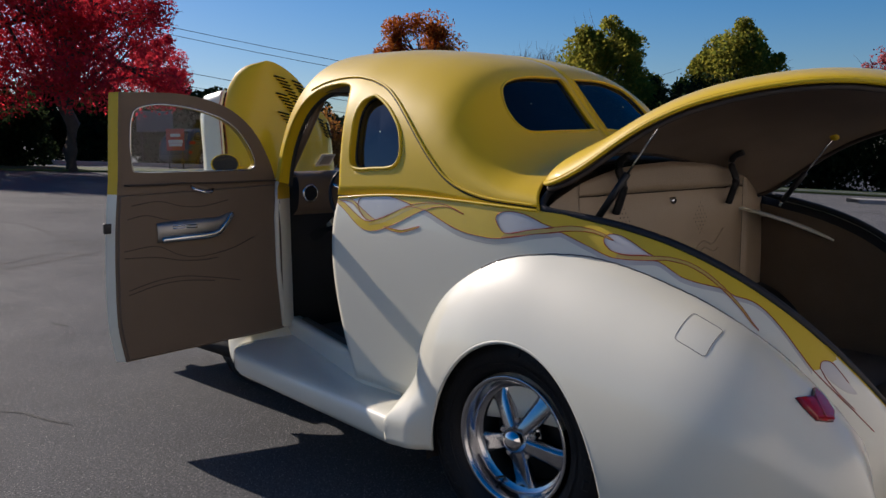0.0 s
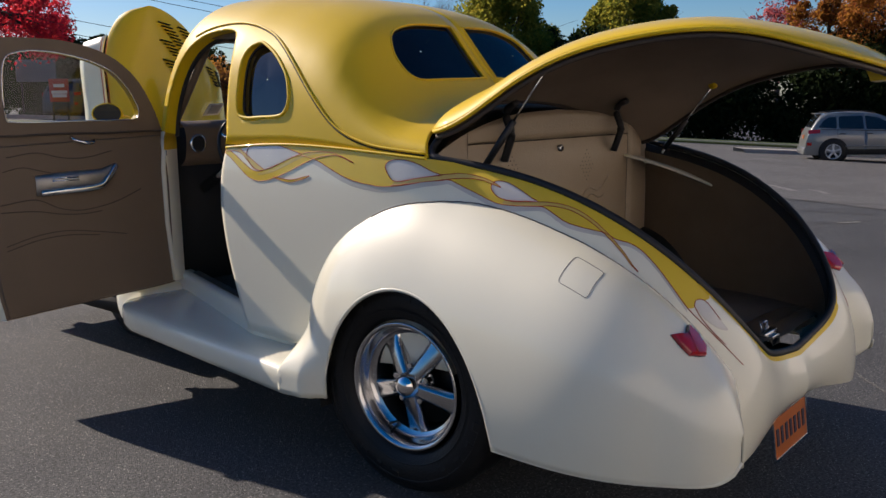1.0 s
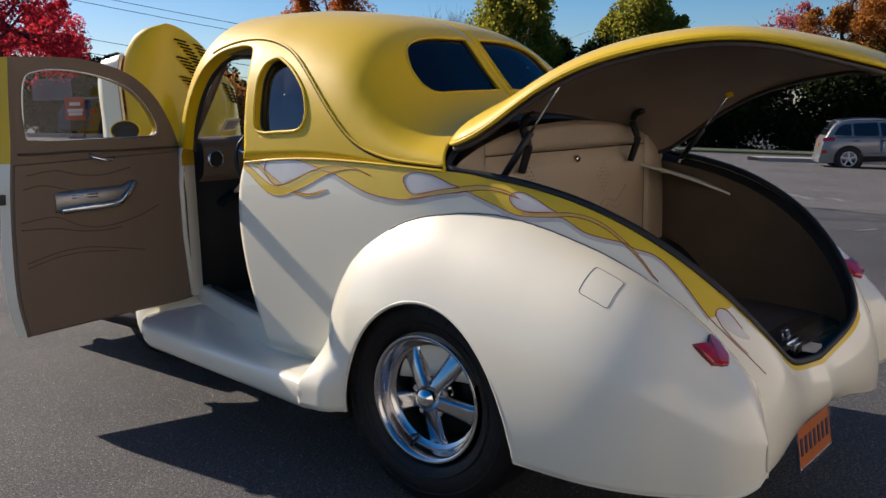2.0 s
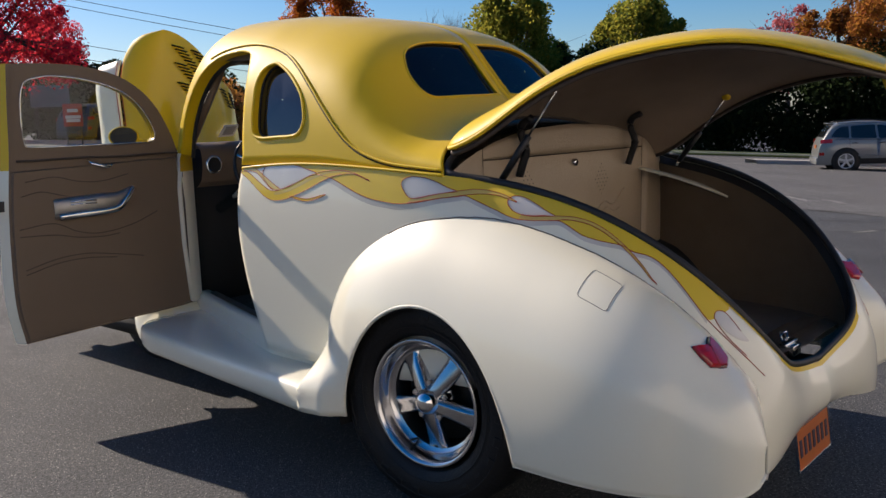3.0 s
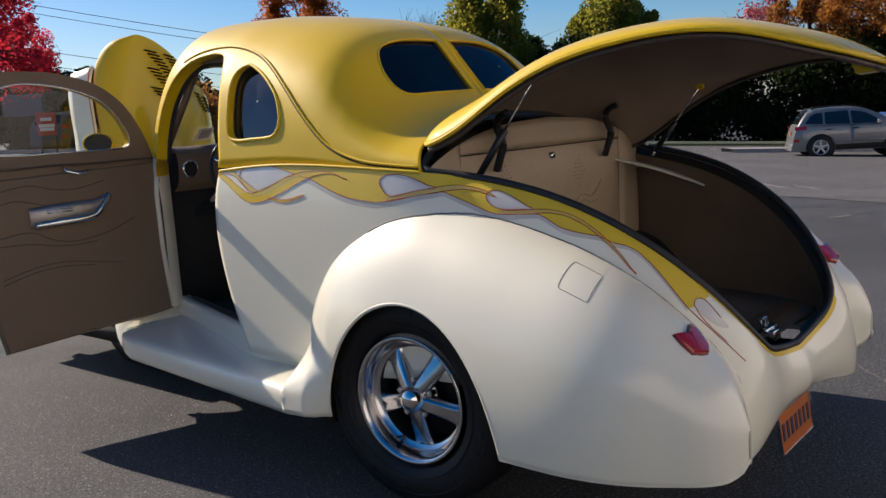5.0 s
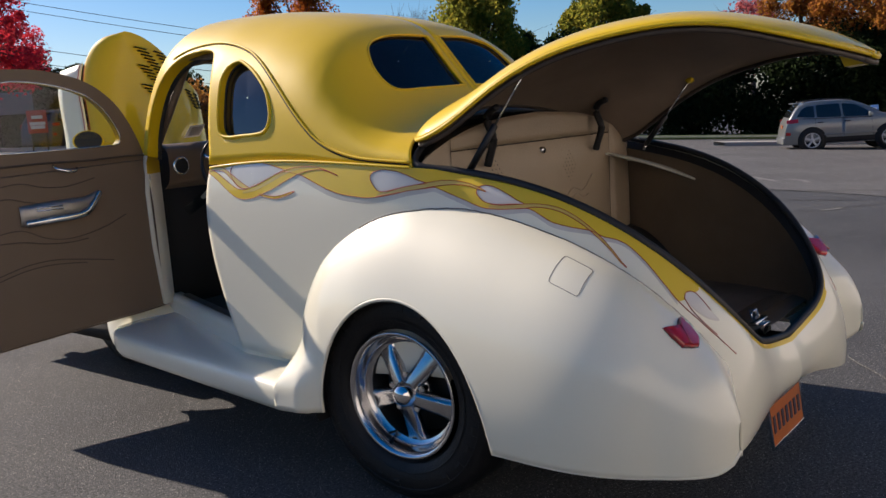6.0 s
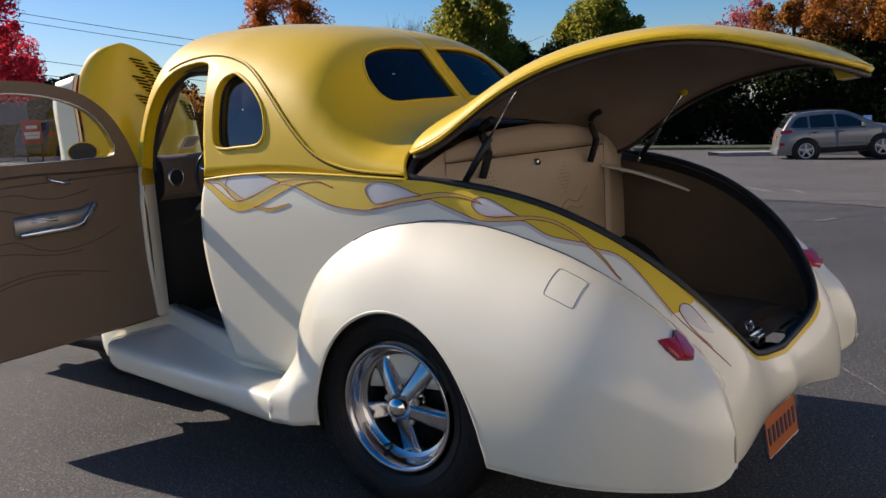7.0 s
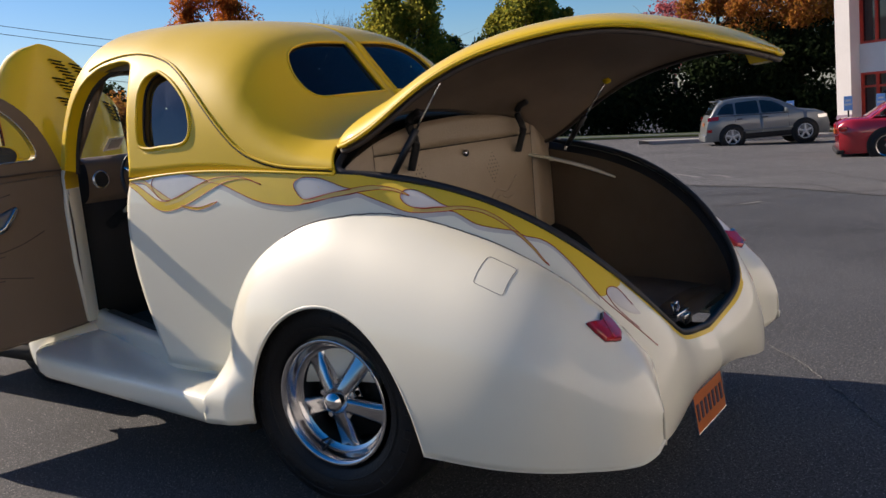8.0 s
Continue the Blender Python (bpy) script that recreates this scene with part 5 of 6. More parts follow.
# ---- distance: trees, woods, lawn, kerb, vehicles, building ----
def leaf_mesh(name, centres, radii, n, size, seed, squash=.8):
    """A mesh of small leaf quads scattered through clumps."""
    g = np.random.default_rng(seed)
    k = g.integers(0, len(centres), n)
    c, r = np.array([tuple(v) for v in centres])[k], np.array(radii)[k]
    d = g.normal(size=(n, 3))
    d *= (r * g.random(n) ** .5 / (np.linalg.norm(d, axis=1) + 1e-9))[:, None]
    d[:, 2] *= squash
    a = g.normal(size=(n, 3))
    a /= np.linalg.norm(a, axis=1)[:, None]
    b = np.cross(a, g.normal(size=(n, 3)))
    b /= np.linalg.norm(b, axis=1)[:, None]
    s = (size * g.uniform(.55, 1.3, n))[:, None]
    p = c + d
    v = np.stack([p - a * s, p - b * s * .55 + a * s * .1, p + a * s, p + b * s * .55], 1).reshape(-1, 3)
    me = bpy.data.meshes.new(name)
    me.from_pydata(v.tolist(), [], np.arange(4 * n).reshape(n, 4).tolist())
    return me


def limb(bm, a, b, r0, r1, rng, seg=6):
    pts, rad = [], []
    for i in range(6):
        k = i / 5
        w = (b - a).length * .05 * math.sin(k * math.pi)
        pts.append(a.lerp(b, k) + Vector((rng.uniform(-w, w), rng.uniform(-w, w), 0)))
        rad.append(r0 + (r1 - r0) * k)
    tube(bm, pts, r0, seg, radii=rad)


def tree(x, y, height, crown_r, crown_z, leaf_material, n, leaf, label, seed, bare=False, clumps=26, squash=.85, name="tree", low=-.45):
    rng = random.Random(seed)
    base = Vector((x, y, gz(x, y)))
    t = thing(name, base, label, "tree", "trees round the lot")
    mid = Vector((0, 0, crown_z))
    bm = bmesh.new()
    tr = height * .022 + .06
    limb(bm, Vector((0, 0, -.15)), mid, tr, tr * .55, rng, 9)
    part("trunk", bm, BARK, t, "grey-brown trunk")
    cs, rs = [], []
    top = height - crown_z
    for i in range(clumps):
        a, e = i * 2.4 + rng.uniform(-.3, .3), rng.uniform(low, 1.0)
        rr = crown_r * rng.uniform(.35, .86) * math.sqrt(max(.1, 1 - max(0, e) ** 2 * .72))
        cs.append(mid + Vector((math.cos(a) * rr, math.sin(a) * rr, e * top * .80)))
        rs.append(crown_r * rng.uniform(.16, .40))
        if e > .25 and rng.random() < .5:
            cs.append(cs[-1] + Vector((rng.uniform(-.3, .3), rng.uniform(-.3, .3), .8)) * rs[-1])
            rs.append(rs[-1] * .5)
    for c in cs[::2 if not bare else 1]:
        bm = bmesh.new()
        st = mid + Vector((0, 0, rng.uniform(-.35, .3) * top))
        limb(bm, st, c, tr * .38, tr * .07, rng, 5)
        for _ in range(14 if bare else 3):
            e = c + Vector((rng.gauss(0, 1), rng.gauss(0, 1), abs(rng.gauss(0, 1)))) * crown_r * .2
            limb(bm, st.lerp(c, rng.uniform(.5, 1)), e, tr * .08, tr * .02, rng, 3)
        part("limb", bm, BARK, t)
    if n:
        me = leaf_mesh("crown", cs, rs, n, leaf, seed, squash)
        me.materials.append(leaf_material)
        new("crown", me).parent = t
    return t


BARK = mat("bark", (0.07, 0.055, 0.042), 0.9, vary=0.5, vscale=6, bump=0.6, bscale=30)
RED_LEAF = leaf_mat("red_leaves", (0.74, 0.058, 0.06), (0.56, 0.03, 0.06))
ORANGE_LEAF = leaf_mat("orange_leaves", (0.48, 0.16, 0.02), (0.30, 0.07, 0.02))
GREEN_LEAF = leaf_mat("green_leaves", (0.15, 0.185, 0.030), (0.33, 0.28, 0.04))
DARK_LEAF = leaf_mat("dark_leaves", (0.030, 0.048, 0.018), (0.016, 0.026, 0.012))
RUST_LEAF = leaf_mat("rust_leaves", (0.26, 0.085, 0.035), (0.40, 0.19, 0.03))
PINK_LEAF = leaf_mat("pink_leaves", (0.50, 0.14, 0.14), (0.34, 0.08, 0.09))
GRASS = mat("grass", (0.06, 0.09, 0.02), 0.9, vary=0.5, vscale=1.2, fine=0.5, fscale=40, bump=0.8, bscale=60, second=(0.10, 0.10, 0.03))
CONCRETE = mat("concrete", (0.42, 0.40, 0.37), 0.85, vary=0.4, vscale=2, fine=0.3, fscale=60, bump=0.3, bscale=70)

tree(8.6, 29.2, 10.4, 4.3, 4.2, RED_LEAF, 56000, .066, "spreading red maple at the edge of the lot", 3, clumps=80, low=-.34)
tree(4.4, 31.5, 9.2, 3.8, 4.0, RED_LEAF, 40000, .066, "red maple beside a dark hedge", 4, clumps=52, low=-.3)
tree(18.6, 44.5, 6.4, 2.2, 4.6, RED_LEAF, 14000, .07, "small dark red tree behind the maple", 5, clumps=22, low=-.2)
tree(36.9, 43.2, 10.2, 3.6, 6.4, ORANGE_LEAF, 16000, .11, "orange-brown autumn tree beyond the lot", 6)
tree(42.3, 37.8, 8.6, 2.6, 4.6, None, 0, .2, "bare grey leafless tree", 7, bare=True, clumps=30)
tree(41.1, 31.3, 8.8, 3.5, 5.2, GREEN_LEAF, 36000, .12, "yellow-green broadleaf tree beyond the lot", 8, clumps=58)
tree(45.0, 25.5, 9.0, 3.4, 4.9, GREEN_LEAF, 36000, .12, "green broadleaf tree with thinning top", 9, clumps=58)
tree(44.5, 29.5, 6.2, 2.2, 3.6, DARK_LEAF, 9000, .12, "dark small tree between larger ones", 10)
tree(62.0, 22.6, 9.6, 3.4, 5.6, PINK_LEAF, 7000, .11, "thin pinkish autumn tree", 11)
tree(46.5, 10.0, 11.0, 3.8, 6.4, RUST_LEAF, 36000, .09, "tall rust and gold autumn tree", 12, clumps=40)
tree(47.5, 14.5, 9.0, 3.0, 5.8, RUST_LEAF, 12000, .09, "rust-coloured tree by the woods", 13)
tree(49.0, 5.0, 10.5, 3.6, 6.2, RUST_LEAF, 24000, .09, "gold and rust tree beside the building", 14)


def undergrowth(name, line, depth, height, n, leaf, material, label, seed, category="bushes"):
    """A mass of foliage along a line of points, too dense to count."""
    rng = random.Random(seed)
    pts = spline([(x, y) for x, y in line], 60)
    cs, rs = [], []
    for i in range(90):
        x, y = pts[rng.randrange(60)]
        r = height * rng.uniform(.22, .38)
        x, y = x + rng.uniform(-1, 1) * depth, y + rng.uniform(-1, 1) * depth
        cs.append(Vector((x, y, gz(x, y) + rng.uniform(.03, .86) * height)))
        rs.append(r)
    me = leaf_mesh(name, cs, rs, n, leaf, seed)
    me.materials.append(material)
    ob = new(name, me)
    return tagged(ob, label, category, kind="stuff")


undergrowth("hedge", ((-3, 34.8), (1, 34.2), (5, 33.2), (8.6, 32.4)), .8, 2.4, 64000, .10, DARK_LEAF, "dark evergreen hedge under the maples", 21, "hedge")
undergrowth("woods", ((41, 27), (43.5, 21), (45.5, 15), (47, 9), (48, 3)), 1.6, 5.6, 120000, .13, DARK_LEAF, "dark dense woods behind the lawn", 22, "woods")
undergrowth("roadside_trees", ((11, 42.5), (17, 42), (22, 42), (30, 43)), 1.5, 3.9, 80000, .13, DARK_LEAF, "dark trees along the far road", 23, "trees")
undergrowth("roadside_bushes", ((19, 36.5), (22, 37), (26, 38)), 1.0, 3.0, 12000, .10, RUST_LEAF, "rust-coloured bushes along the road", 24)


def ground_strip(name, a, b, w, lift, material, label, category, h=None):
    """A flat or raised strip on the ground from a to b."""
    a, b = Vector((*a, 0)), Vector((*b, 0))
    n = (b - a).normalized().cross(Vector((0, 0, 1))) * w / 2
    bm = bmesh.new()
    rows = []
    for i in range(25):
        p = a.lerp(b, i / 24)
        l, r = p + n, p - n
        z0, z1 = gz(l.x, l.y) + lift, gz(r.x, r.y) + lift
        rows.append([(l.x, l.y, z0 - .3), (l.x, l.y, z0 - .02), (l.x - n.x * .03, l.y - n.y * .03, z0), (r.x + n.x * .03, r.y + n.y * .03, z1), (r.x, r.y, z1 - .02), (r.x, r.y, z1 - .3)])
    grid(bm, rows)
    return tagged(mesh_ob(name, bm, material, smooth=False), label, category, kind="structure")


ground_strip("lawn", (33, 31), (46, 0), 5.5, .10, GRASS, "strip of lawn in front of the woods", "lawn")
ground_strip("kerb_1", (30.6, 31.5), (43.2, -.6), .22, .15, CONCRETE, "pale concrete kerb along the lawn", "kerb")
ground_strip("kerb_2", (28.6, 11.3), (33.4, 5.9), 1.2, .15, CONCRETE, "raised concrete island beside the parked car", "kerb")
ground_strip("lawn_2", (-8, 33), (16, 29.5), 3.0, .08, GRASS, "strip of grass under the hedge", "lawn")
ground_strip("kerb_3", (10, 37.2), (34, 33.5), .3, .16, CONCRETE, "pale kerb of the far road", "kerb")


def ground_line(name, pts, w, material, label, category, seed):
    """A wandering thin strip lying on the asphalt."""
    rng = random.Random(seed)
    bm = bmesh.new()
    path = spline(pts, 70)
    rows = []
    low = .010 if pts[0][0] > 5 else .003
    for i, p in enumerate(path):
        d = path[min(i + 1, 69)] - path[max(i - 1, 0)]
        d = d / (np.linalg.norm(d) + 1e-9)
        c = p + np.array((-d[1], d[0])) * rng.uniform(-.5, .5) * w
        h = w * rng.uniform(.25, .6)
        l, r = c + np.array((-d[1], d[0])) * h, c - np.array((-d[1], d[0])) * h
        rows.append([(l[0], l[1], gz(*l) + low), (c[0], c[1], gz(*c) + low + .003), (r[0], r[1], gz(*r) + low)])
    grid(bm, rows)
    return tagged(mesh_ob(name, bm, material), label, category, kind="structure")


ground_line("pavement_seam", ((1.61, -.61), (1.33, -.76), (1.15, -.92), (.82, -1.14), (.45, -1.37)), .007, OLDASPHALT, "pale filled crack across the asphalt", "crack", 41)
ground_line("pavement_crack_1", ((1.23, 12.0), (1.48, 11.35), (1.47, 10.0), (1.69, 9.45)), .05, TAR, "dark crack in the asphalt", "crack", 42)
ground_line("pavement_crack_2", ((.17, 8.4), (.59, 8.6), (1.56, 9.1)), .05, TAR, "dark crack in the asphalt", "crack", 43)
ground_line("pavement_crack_3", ((7.2, 1.9), (7.28, 1.3), (7.3, .8)), .04, TAR, "dark crack in the asphalt", "crack", 44)
ground_line("pavement_crack_4", ((8.95, 2.57), (8.82, 1.76), (8.79, 0.92), (7.3, 0.1), (7.39, -0.25)), 0.035, TAR, "dark crack in the asphalt", "crack", 50)
ground_line("pavement_crack_5", ((14.54, 2.52), (13.59, 1.53), (8.88, -0.01)), 0.035, TAR, "dark crack in the asphalt", "crack", 51)
ground_line("pavement_crack_6", ((6.16, 1.21), (6.33, 0.92), (6.58, 0.77), (7.09, 0.44)), 0.025, TAR, "dark crack in the asphalt", "crack", 52)
ground_line("pavement_scuff_7", ((13.62, 4.51), (13.18, 4.02), (12.37, 3.47)), 0.12, CRACKFILL, "pale scuff on the asphalt", "scuff", 53)
ground_line("pavement_scuff_8", ((13.17, 3.52), (12.97, 3.27), (12.19, 2.87)), 0.1, CRACKFILL, "pale scuff on the asphalt", "scuff", 54)
ground_line("pavement_scuff_9", ((6.29, 0.9), (6.36, 0.82), (6.49, 0.76)), 0.04, CRACKFILL, "pale scuff on the asphalt", "scuff", 55)
ground_line("pavement_crack_10", ((0.22, 8.72), (0.44, 8.87), (1.04, 9.19), (1.39, 8.77)), 0.04, TAR, "dark crack in the asphalt", "crack", 56)
ground_line("pavement_crack_11", ((-1.46, 2.82), (-1.39, 2.71), (-1.35, 2.51), (-1.3, 2.36)), 0.012, TAR, "dark crack in the asphalt", "crack", 57)
ground_line("pavement_crack_12", ((-0.43, 5.12), (-0.41, 5.0), (-0.38, 4.9)), 0.02, TAR, "dark crack in the asphalt", "crack", 58)


# ---- sedan: belt and roof lines swept across the width ----
def sedan(at, turn, length, width, height, paint, label):
    v = thing("parked_sedan", Matrix.Translation((at[0], at[1], gz(*at))) @ Matrix.Rotation(radians(turn), 4, "Z"), label, "car")
    L, W, H = length, width / 2, height
    belt = [(-.5, .60), (-.46, .66), (-.36, .66), (.2, .62), (.28, .60), (.44, .52), (.5, .40)]
    roof = [(-.365, .67), (-.26, .88), (-.16, .97), (-.02, 1.0), (.06, .98), (.13, .92), (.30, .62)]
    bs, rf = spline(belt, 40), spline(roof, 40)
    bm = bmesh.new()
    rows = []
    for k, z in bs:
        e = max(0, (abs(k) - .40) / .10)
        w = W * (1 - .16 * e ** 2)
        zz = z * H
        rows.append([(-w * .93, k * L, .20), (-w * .985, k * L, .30), (-w, k * L, .45 * H), (-w * .985, k * L, zz - .05), (-w * .93, k * L, zz), (0, k * L, zz + .03), (w * .93, k * L, zz), (w * .985, k * L, zz - .05), (w, k * L, .45 * H), (w * .985, k * L, .30), (w * .93, k * L, .20)])
    grid(bm, rows)
    bm.faces.new([bm.verts.new(p) for p in rows[0]])
    bm.faces.new([bm.verts.new(p) for p in rows[-1]])
    part("body", bm, paint, v)
    bm = bmesh.new()
    wr = lambda z: W * (.93 - .22 * (z - .58) / .42)
    grid(bm, [[(-wr(z), k * L, z * H - .04), (-wr(z) * .93, k * L, z * H - .005), (0, k * L, z * H + .02), (wr(z) * .93, k * L, z * H - .005), (wr(z), k * L, z * H - .04)] for k, z in rf])
    part("roof", bm, paint, v)
    low = .60 * H
    y0, y1 = -.30, .19
    for sgn in (-1, 1):
        for i, (a, b) in enumerate(((y0 + .06, -.06), (-.045, y1))):
            ta, tb = (float(np.interp(q, rf[:, 0], rf[:, 1])) * H - .06 for q in (a, b))
            if i == 1:
                top = [(a, ta), (b - .10, float(np.interp(b - .10, rf[:, 0], rf[:, 1])) * H - .07), (b, low + .10), (b + .05, low)]
            else:
                top = [(a, ta), (b, tb), (b, low)]
            pts = [(a - (.03 if i == 0 else 0), low)] + top
            bm = bmesh.new()
            bm.faces.new([bm.verts.new((sgn * (wr(z / H) + .006), y * L, z)) for y, z in pts])
            part("side_window", bm, CARGLASS, v, "dark side window", smooth=False)
        bm = bmesh.new()
        grid(bm, [[(sgn * (wr(z)), y * L, z * H) for z in (.58, .7, .82, .93)] for y in (y0 + .05, y0 + .07)])
        part("pillar", bm, paint, v)
        bm = bmesh.new()
        tube(bm, [(sgn * W, -.30 * L, .33 * H), (sgn * (W + .006), 0, .34 * H), (sgn * W, .30 * L, .33 * H)], .02, 6)
        part("side_moulding", bm, paint, v)
        for yy in (-.14, .07):
            bm = bmesh.new()
            tube(bm, [(sgn * W, (yy - .02) * L, .53 * H), (sgn * (W + .03), yy * L, .535 * H), (sgn * W, (yy + .02) * L, .53 * H)], .014, 6)
            part("door_handle", bm, paint, v)
        bm = bmesh.new()
        box(bm, (min(sgn * W * .60, sgn * W * .97), -.505 * L, .50 * H), (max(sgn * W * .60, sgn * W * .97), -.465 * L, .575 * H), .02)
        part("tail_lamp", bm, REDLENS, v, "red tail lamp")
        bm = bmesh.new()
        box(bm, (min(sgn * W * .6, sgn * W * .92), .452 * L, .40 * H), (max(sgn * W * .6, sgn * W * .92), .492 * L, .48 * H), .02)
        part("head_lamp", bm, CHROME, v, "clear head lamp")
        bm = bmesh.new()
        box(bm, (min(sgn * W * .98, sgn * (W + .16)), .17 * L, .57 * H), (max(sgn * W * .98, sgn * (W + .16)), .185 * L, .65 * H), .02)
        part("door_mirror", bm, paint, v)
        for yy in (-.29, .295):
            bm = bmesh.new()
            lathe(bm, ((.19, -.11), (.24, -.135), (.33, -.13), (.345, -.10), (.345, .08), (.2, .09)), 32, "x", (0, 0, 0))
            wl = part("wheel", bm, TYRE, v, "black tyre with alloy rim")
            wl.matrix_basis = pose(sgn * (W - .10), yy * L, .345, 0, 0, 0 if sgn < 0 else 180)
            bm = bmesh.new()
            lathe(bm, ((.225, -.125), (.235, -.138), (.215, -.128), (.20, -.112)), 32)
            for k in range(5):
                a = k * math.tau / 5 + .3
                d, q = Vector((0, math.cos(a), math.sin(a))), Vector((0, -math.sin(a), math.cos(a)))
                f = [bm.verts.new(d * r + q * s + Vector((-.098, 0, 0))) for r, s in ((.0, -.035), (.22, -.03), (.22, .03), (.0, .035))]
                bm.faces.new(f)
            part("alloy_rim", bm, ALLOY, wl, smooth=False)
            bm = bmesh.new()
            lathe(bm, ((.05, -.106), (.40, -.106), (.415, -.10), (.415, -.02)), 32)
            part("arch", bm, BLACKGAP, wl, "black wheel arch")
    bm = bmesh.new()
    z0, z1 = .69, .90
    yb, yt = -.352, -.245
    grid(bm, [[(x * wr(z) * .92, (yb + (yt - yb) * t) * L - .012, z * H) for x in np.linspace(-1, 1, 9)] for z, t in ((z0, 0), ((z0 + z1) / 2, .45), (z1, 1))])
    part("rear_window", bm, CARGLASS, v, "dark rear window")
    bm = bmesh.new()
    grid(bm, [[(x * wr(z) * .9, y * L + .012, z * H) for x in np.linspace(-1, 1, 9)] for y, z in ((.135, .91), (.22, .76), (.295, .615))])
    part("windscreen", bm, CARGLASS, v, "dark windscreen")
    bm = bmesh.new()
    box(bm, (-W * .93, -.515 * L, .20), (W * .93, -.48 * L, .30), .03)
    part("lower_bumper", bm, BLACKGAP, v, "dark lower bumper")
    bm = bmesh.new()
    box(bm, (-.16, -.512 * L, .44 * H), (.16, -.497 * L, .52 * H), .004)
    part("number_plate", bm, ORANGE, v, "orange-yellow plate", smooth=False)
    return v


# ---- sport utility wagon: one lofted skin, glass and trim laid on it ----
SUV_TOP = [(-.500, .36), (-.494, .46), (-.482, .58), (-.462, .67), (-.425, .82), (-.390, .925), (-.345, .972), (-.22, 1.0), (-.05, .990), (.04, .958), (.12, .875), (.19, .775), (.245, .70), (.30, .672), (.40, .628), (.455, .578), (.488, .47), (.500, .36)]


def suv(at, turn, length, width, height, paint, label):
    v = thing("parked_suv", Matrix.Translation((at[0], at[1], gz(*at))) @ Matrix.Rotation(radians(turn), 4, "Z"), label, "car")
    L, W, H = length, width / 2, height
    prof = np.array(SUV_TOP)

    def top(k):
        return float(np.interp(k, prof[:, 0], prof[:, 1])) * H

    def half(k, z):
        """Half width of the skin at length k and height z."""
        q = z / H
        w = np.interp(q, (.12, .20, .36, .50, .62, .66, .80, .93, 1.0), (.90, .955, 1.0, .995, .965, .94, .845, .755, .68))
        e = max(0.0, (abs(k) - .36) / .14)
        return W * w * (1 - (.13 if k < 0 else .20) * e ** 2)

    def on(k, q, off=.006, sgn=1):
        return (sgn * (half(k, q * H) + off), k * L, q * H)

    ks = np.unique(np.concatenate([np.linspace(-.5, .5, 61), prof[:, 0]]))
    rows = []
    for k in ks:
        zt = top(k)
        zs = .155 * H + (zt - .155 * H) * np.array((0, .08, .18, .30, .42, .54, .66, .78, .88, .95))
        pts = [(half(k, z), k * L, z) for z in zs]
        hw = half(k, zt)
        pts += [(hw * .955, k * L, zt - .012 * H * min(1, zt / H)), (hw * .86, k * L, zt), (hw * .5, k * L, zt + .012), (0, k * L, zt + .018)]
        rows.append(pts + [(-x, y, z) for x, y, z in pts[-2::-1]])
    bm = bmesh.new()
    grid(bm, rows)
    bm.faces.new([bm.verts.new(p) for p in rows[0]])
    bm.faces.new([bm.verts.new(p) for p in rows[-1]])
    part("body", bm, paint, v)
    for sgn in (-1, 1):
        for poly in (((-.408, .70), (-.268, .678), (-.272, .905), (-.325, .900), (-.365, .845)),
                     ((-.252, .676), (-.062, .662), (-.076, .925), (-.256, .912)),
                     ((-.046, .660), (.150, .655), (.165, .70), (.105, .805), (.040, .885), (-.058, .925))):
            c = np.mean(poly, 0)
            ring = []
            for a, b in zip(poly, poly[1:] + poly[:1]):
                ring += [np.array(a) + (np.array(b) - np.array(a)) * t for t in (0.06, .35, .65, .94)]
            bm = bmesh.new()
            grid(bm, [[on(*(c + (p - c) * f), .006, sgn) for p in ring] for f in (.02, .5, 1.0)], close_v=True)
            part("side_window", bm, CARGLASS, v, "dark side window")
        bm = bmesh.new()
        tube(bm, [on(k, q, .004, sgn) for k, q in ((-.41, .665), (-.25, .655), (-.05, .64), (.16, .632))], .012, 5)
        part("belt_trim", bm, IRON, v)
        bm = bmesh.new()
        tube(bm, [(sgn * half(k, .97 * H) * .90, k * L, top(k) + .035) for k in (-.36, -.30, -.18, -.05, .02)], .018, 6)
        part("roof_rail", bm, IRON, v, "dark roof rail")
        for k in (-.262, -.054, .165):
            bm = bmesh.new()
            tube(bm, [on(k + dk, q, .001, sgn) for dk, q in ((.012, .26), (.004, .40), (0, .55), (-.002, .65))], .006, 4)
            part("door_gap", bm, BLACKGAP, v)
        for k in (-.225, -.02):
            bm = bmesh.new()
            tube(bm, [on(k - .022, .575, .0, sgn), on(k - .012, .578, .03, sgn), on(k + .012, .578, .03, sgn), on(k + .022, .575, .0, sgn)], .016, 6)
            part("door_handle", bm, IRON, v)
        bm = bmesh.new()
        grid(bm, [[on(k, q, .012, sgn) for q in (.17, .20, .25, .275)] for k in np.linspace(-.20, .20, 12)])
        part("sill_cladding", bm, IRON, v, "dark lower cladding")
        bm = bmesh.new()
        tube(bm, [on(k, .335, .008, sgn) for k in np.linspace(-.20, .20, 9)], .022, 6)
        part("side_moulding", bm, paint, v)
        bm = bmesh.new()
        grid(bm, [[on(k, q + .02 * (k + .49) * 8, .014, sgn) for q in (.575, .60, .635, .65)] for k in (-.484, -.470, -.450, -.425, -.395)])
        part("tail_lamp", bm, REDLENS, v, "red wraparound tail lamp")
        bm = bmesh.new()
        grid(bm, [[on(k, q, .014, sgn) for q in (.345, .385, .405)] for k in (-.492, -.475, -.455)])
        part("reflector", bm, REDLENS, v, "red bumper reflector")
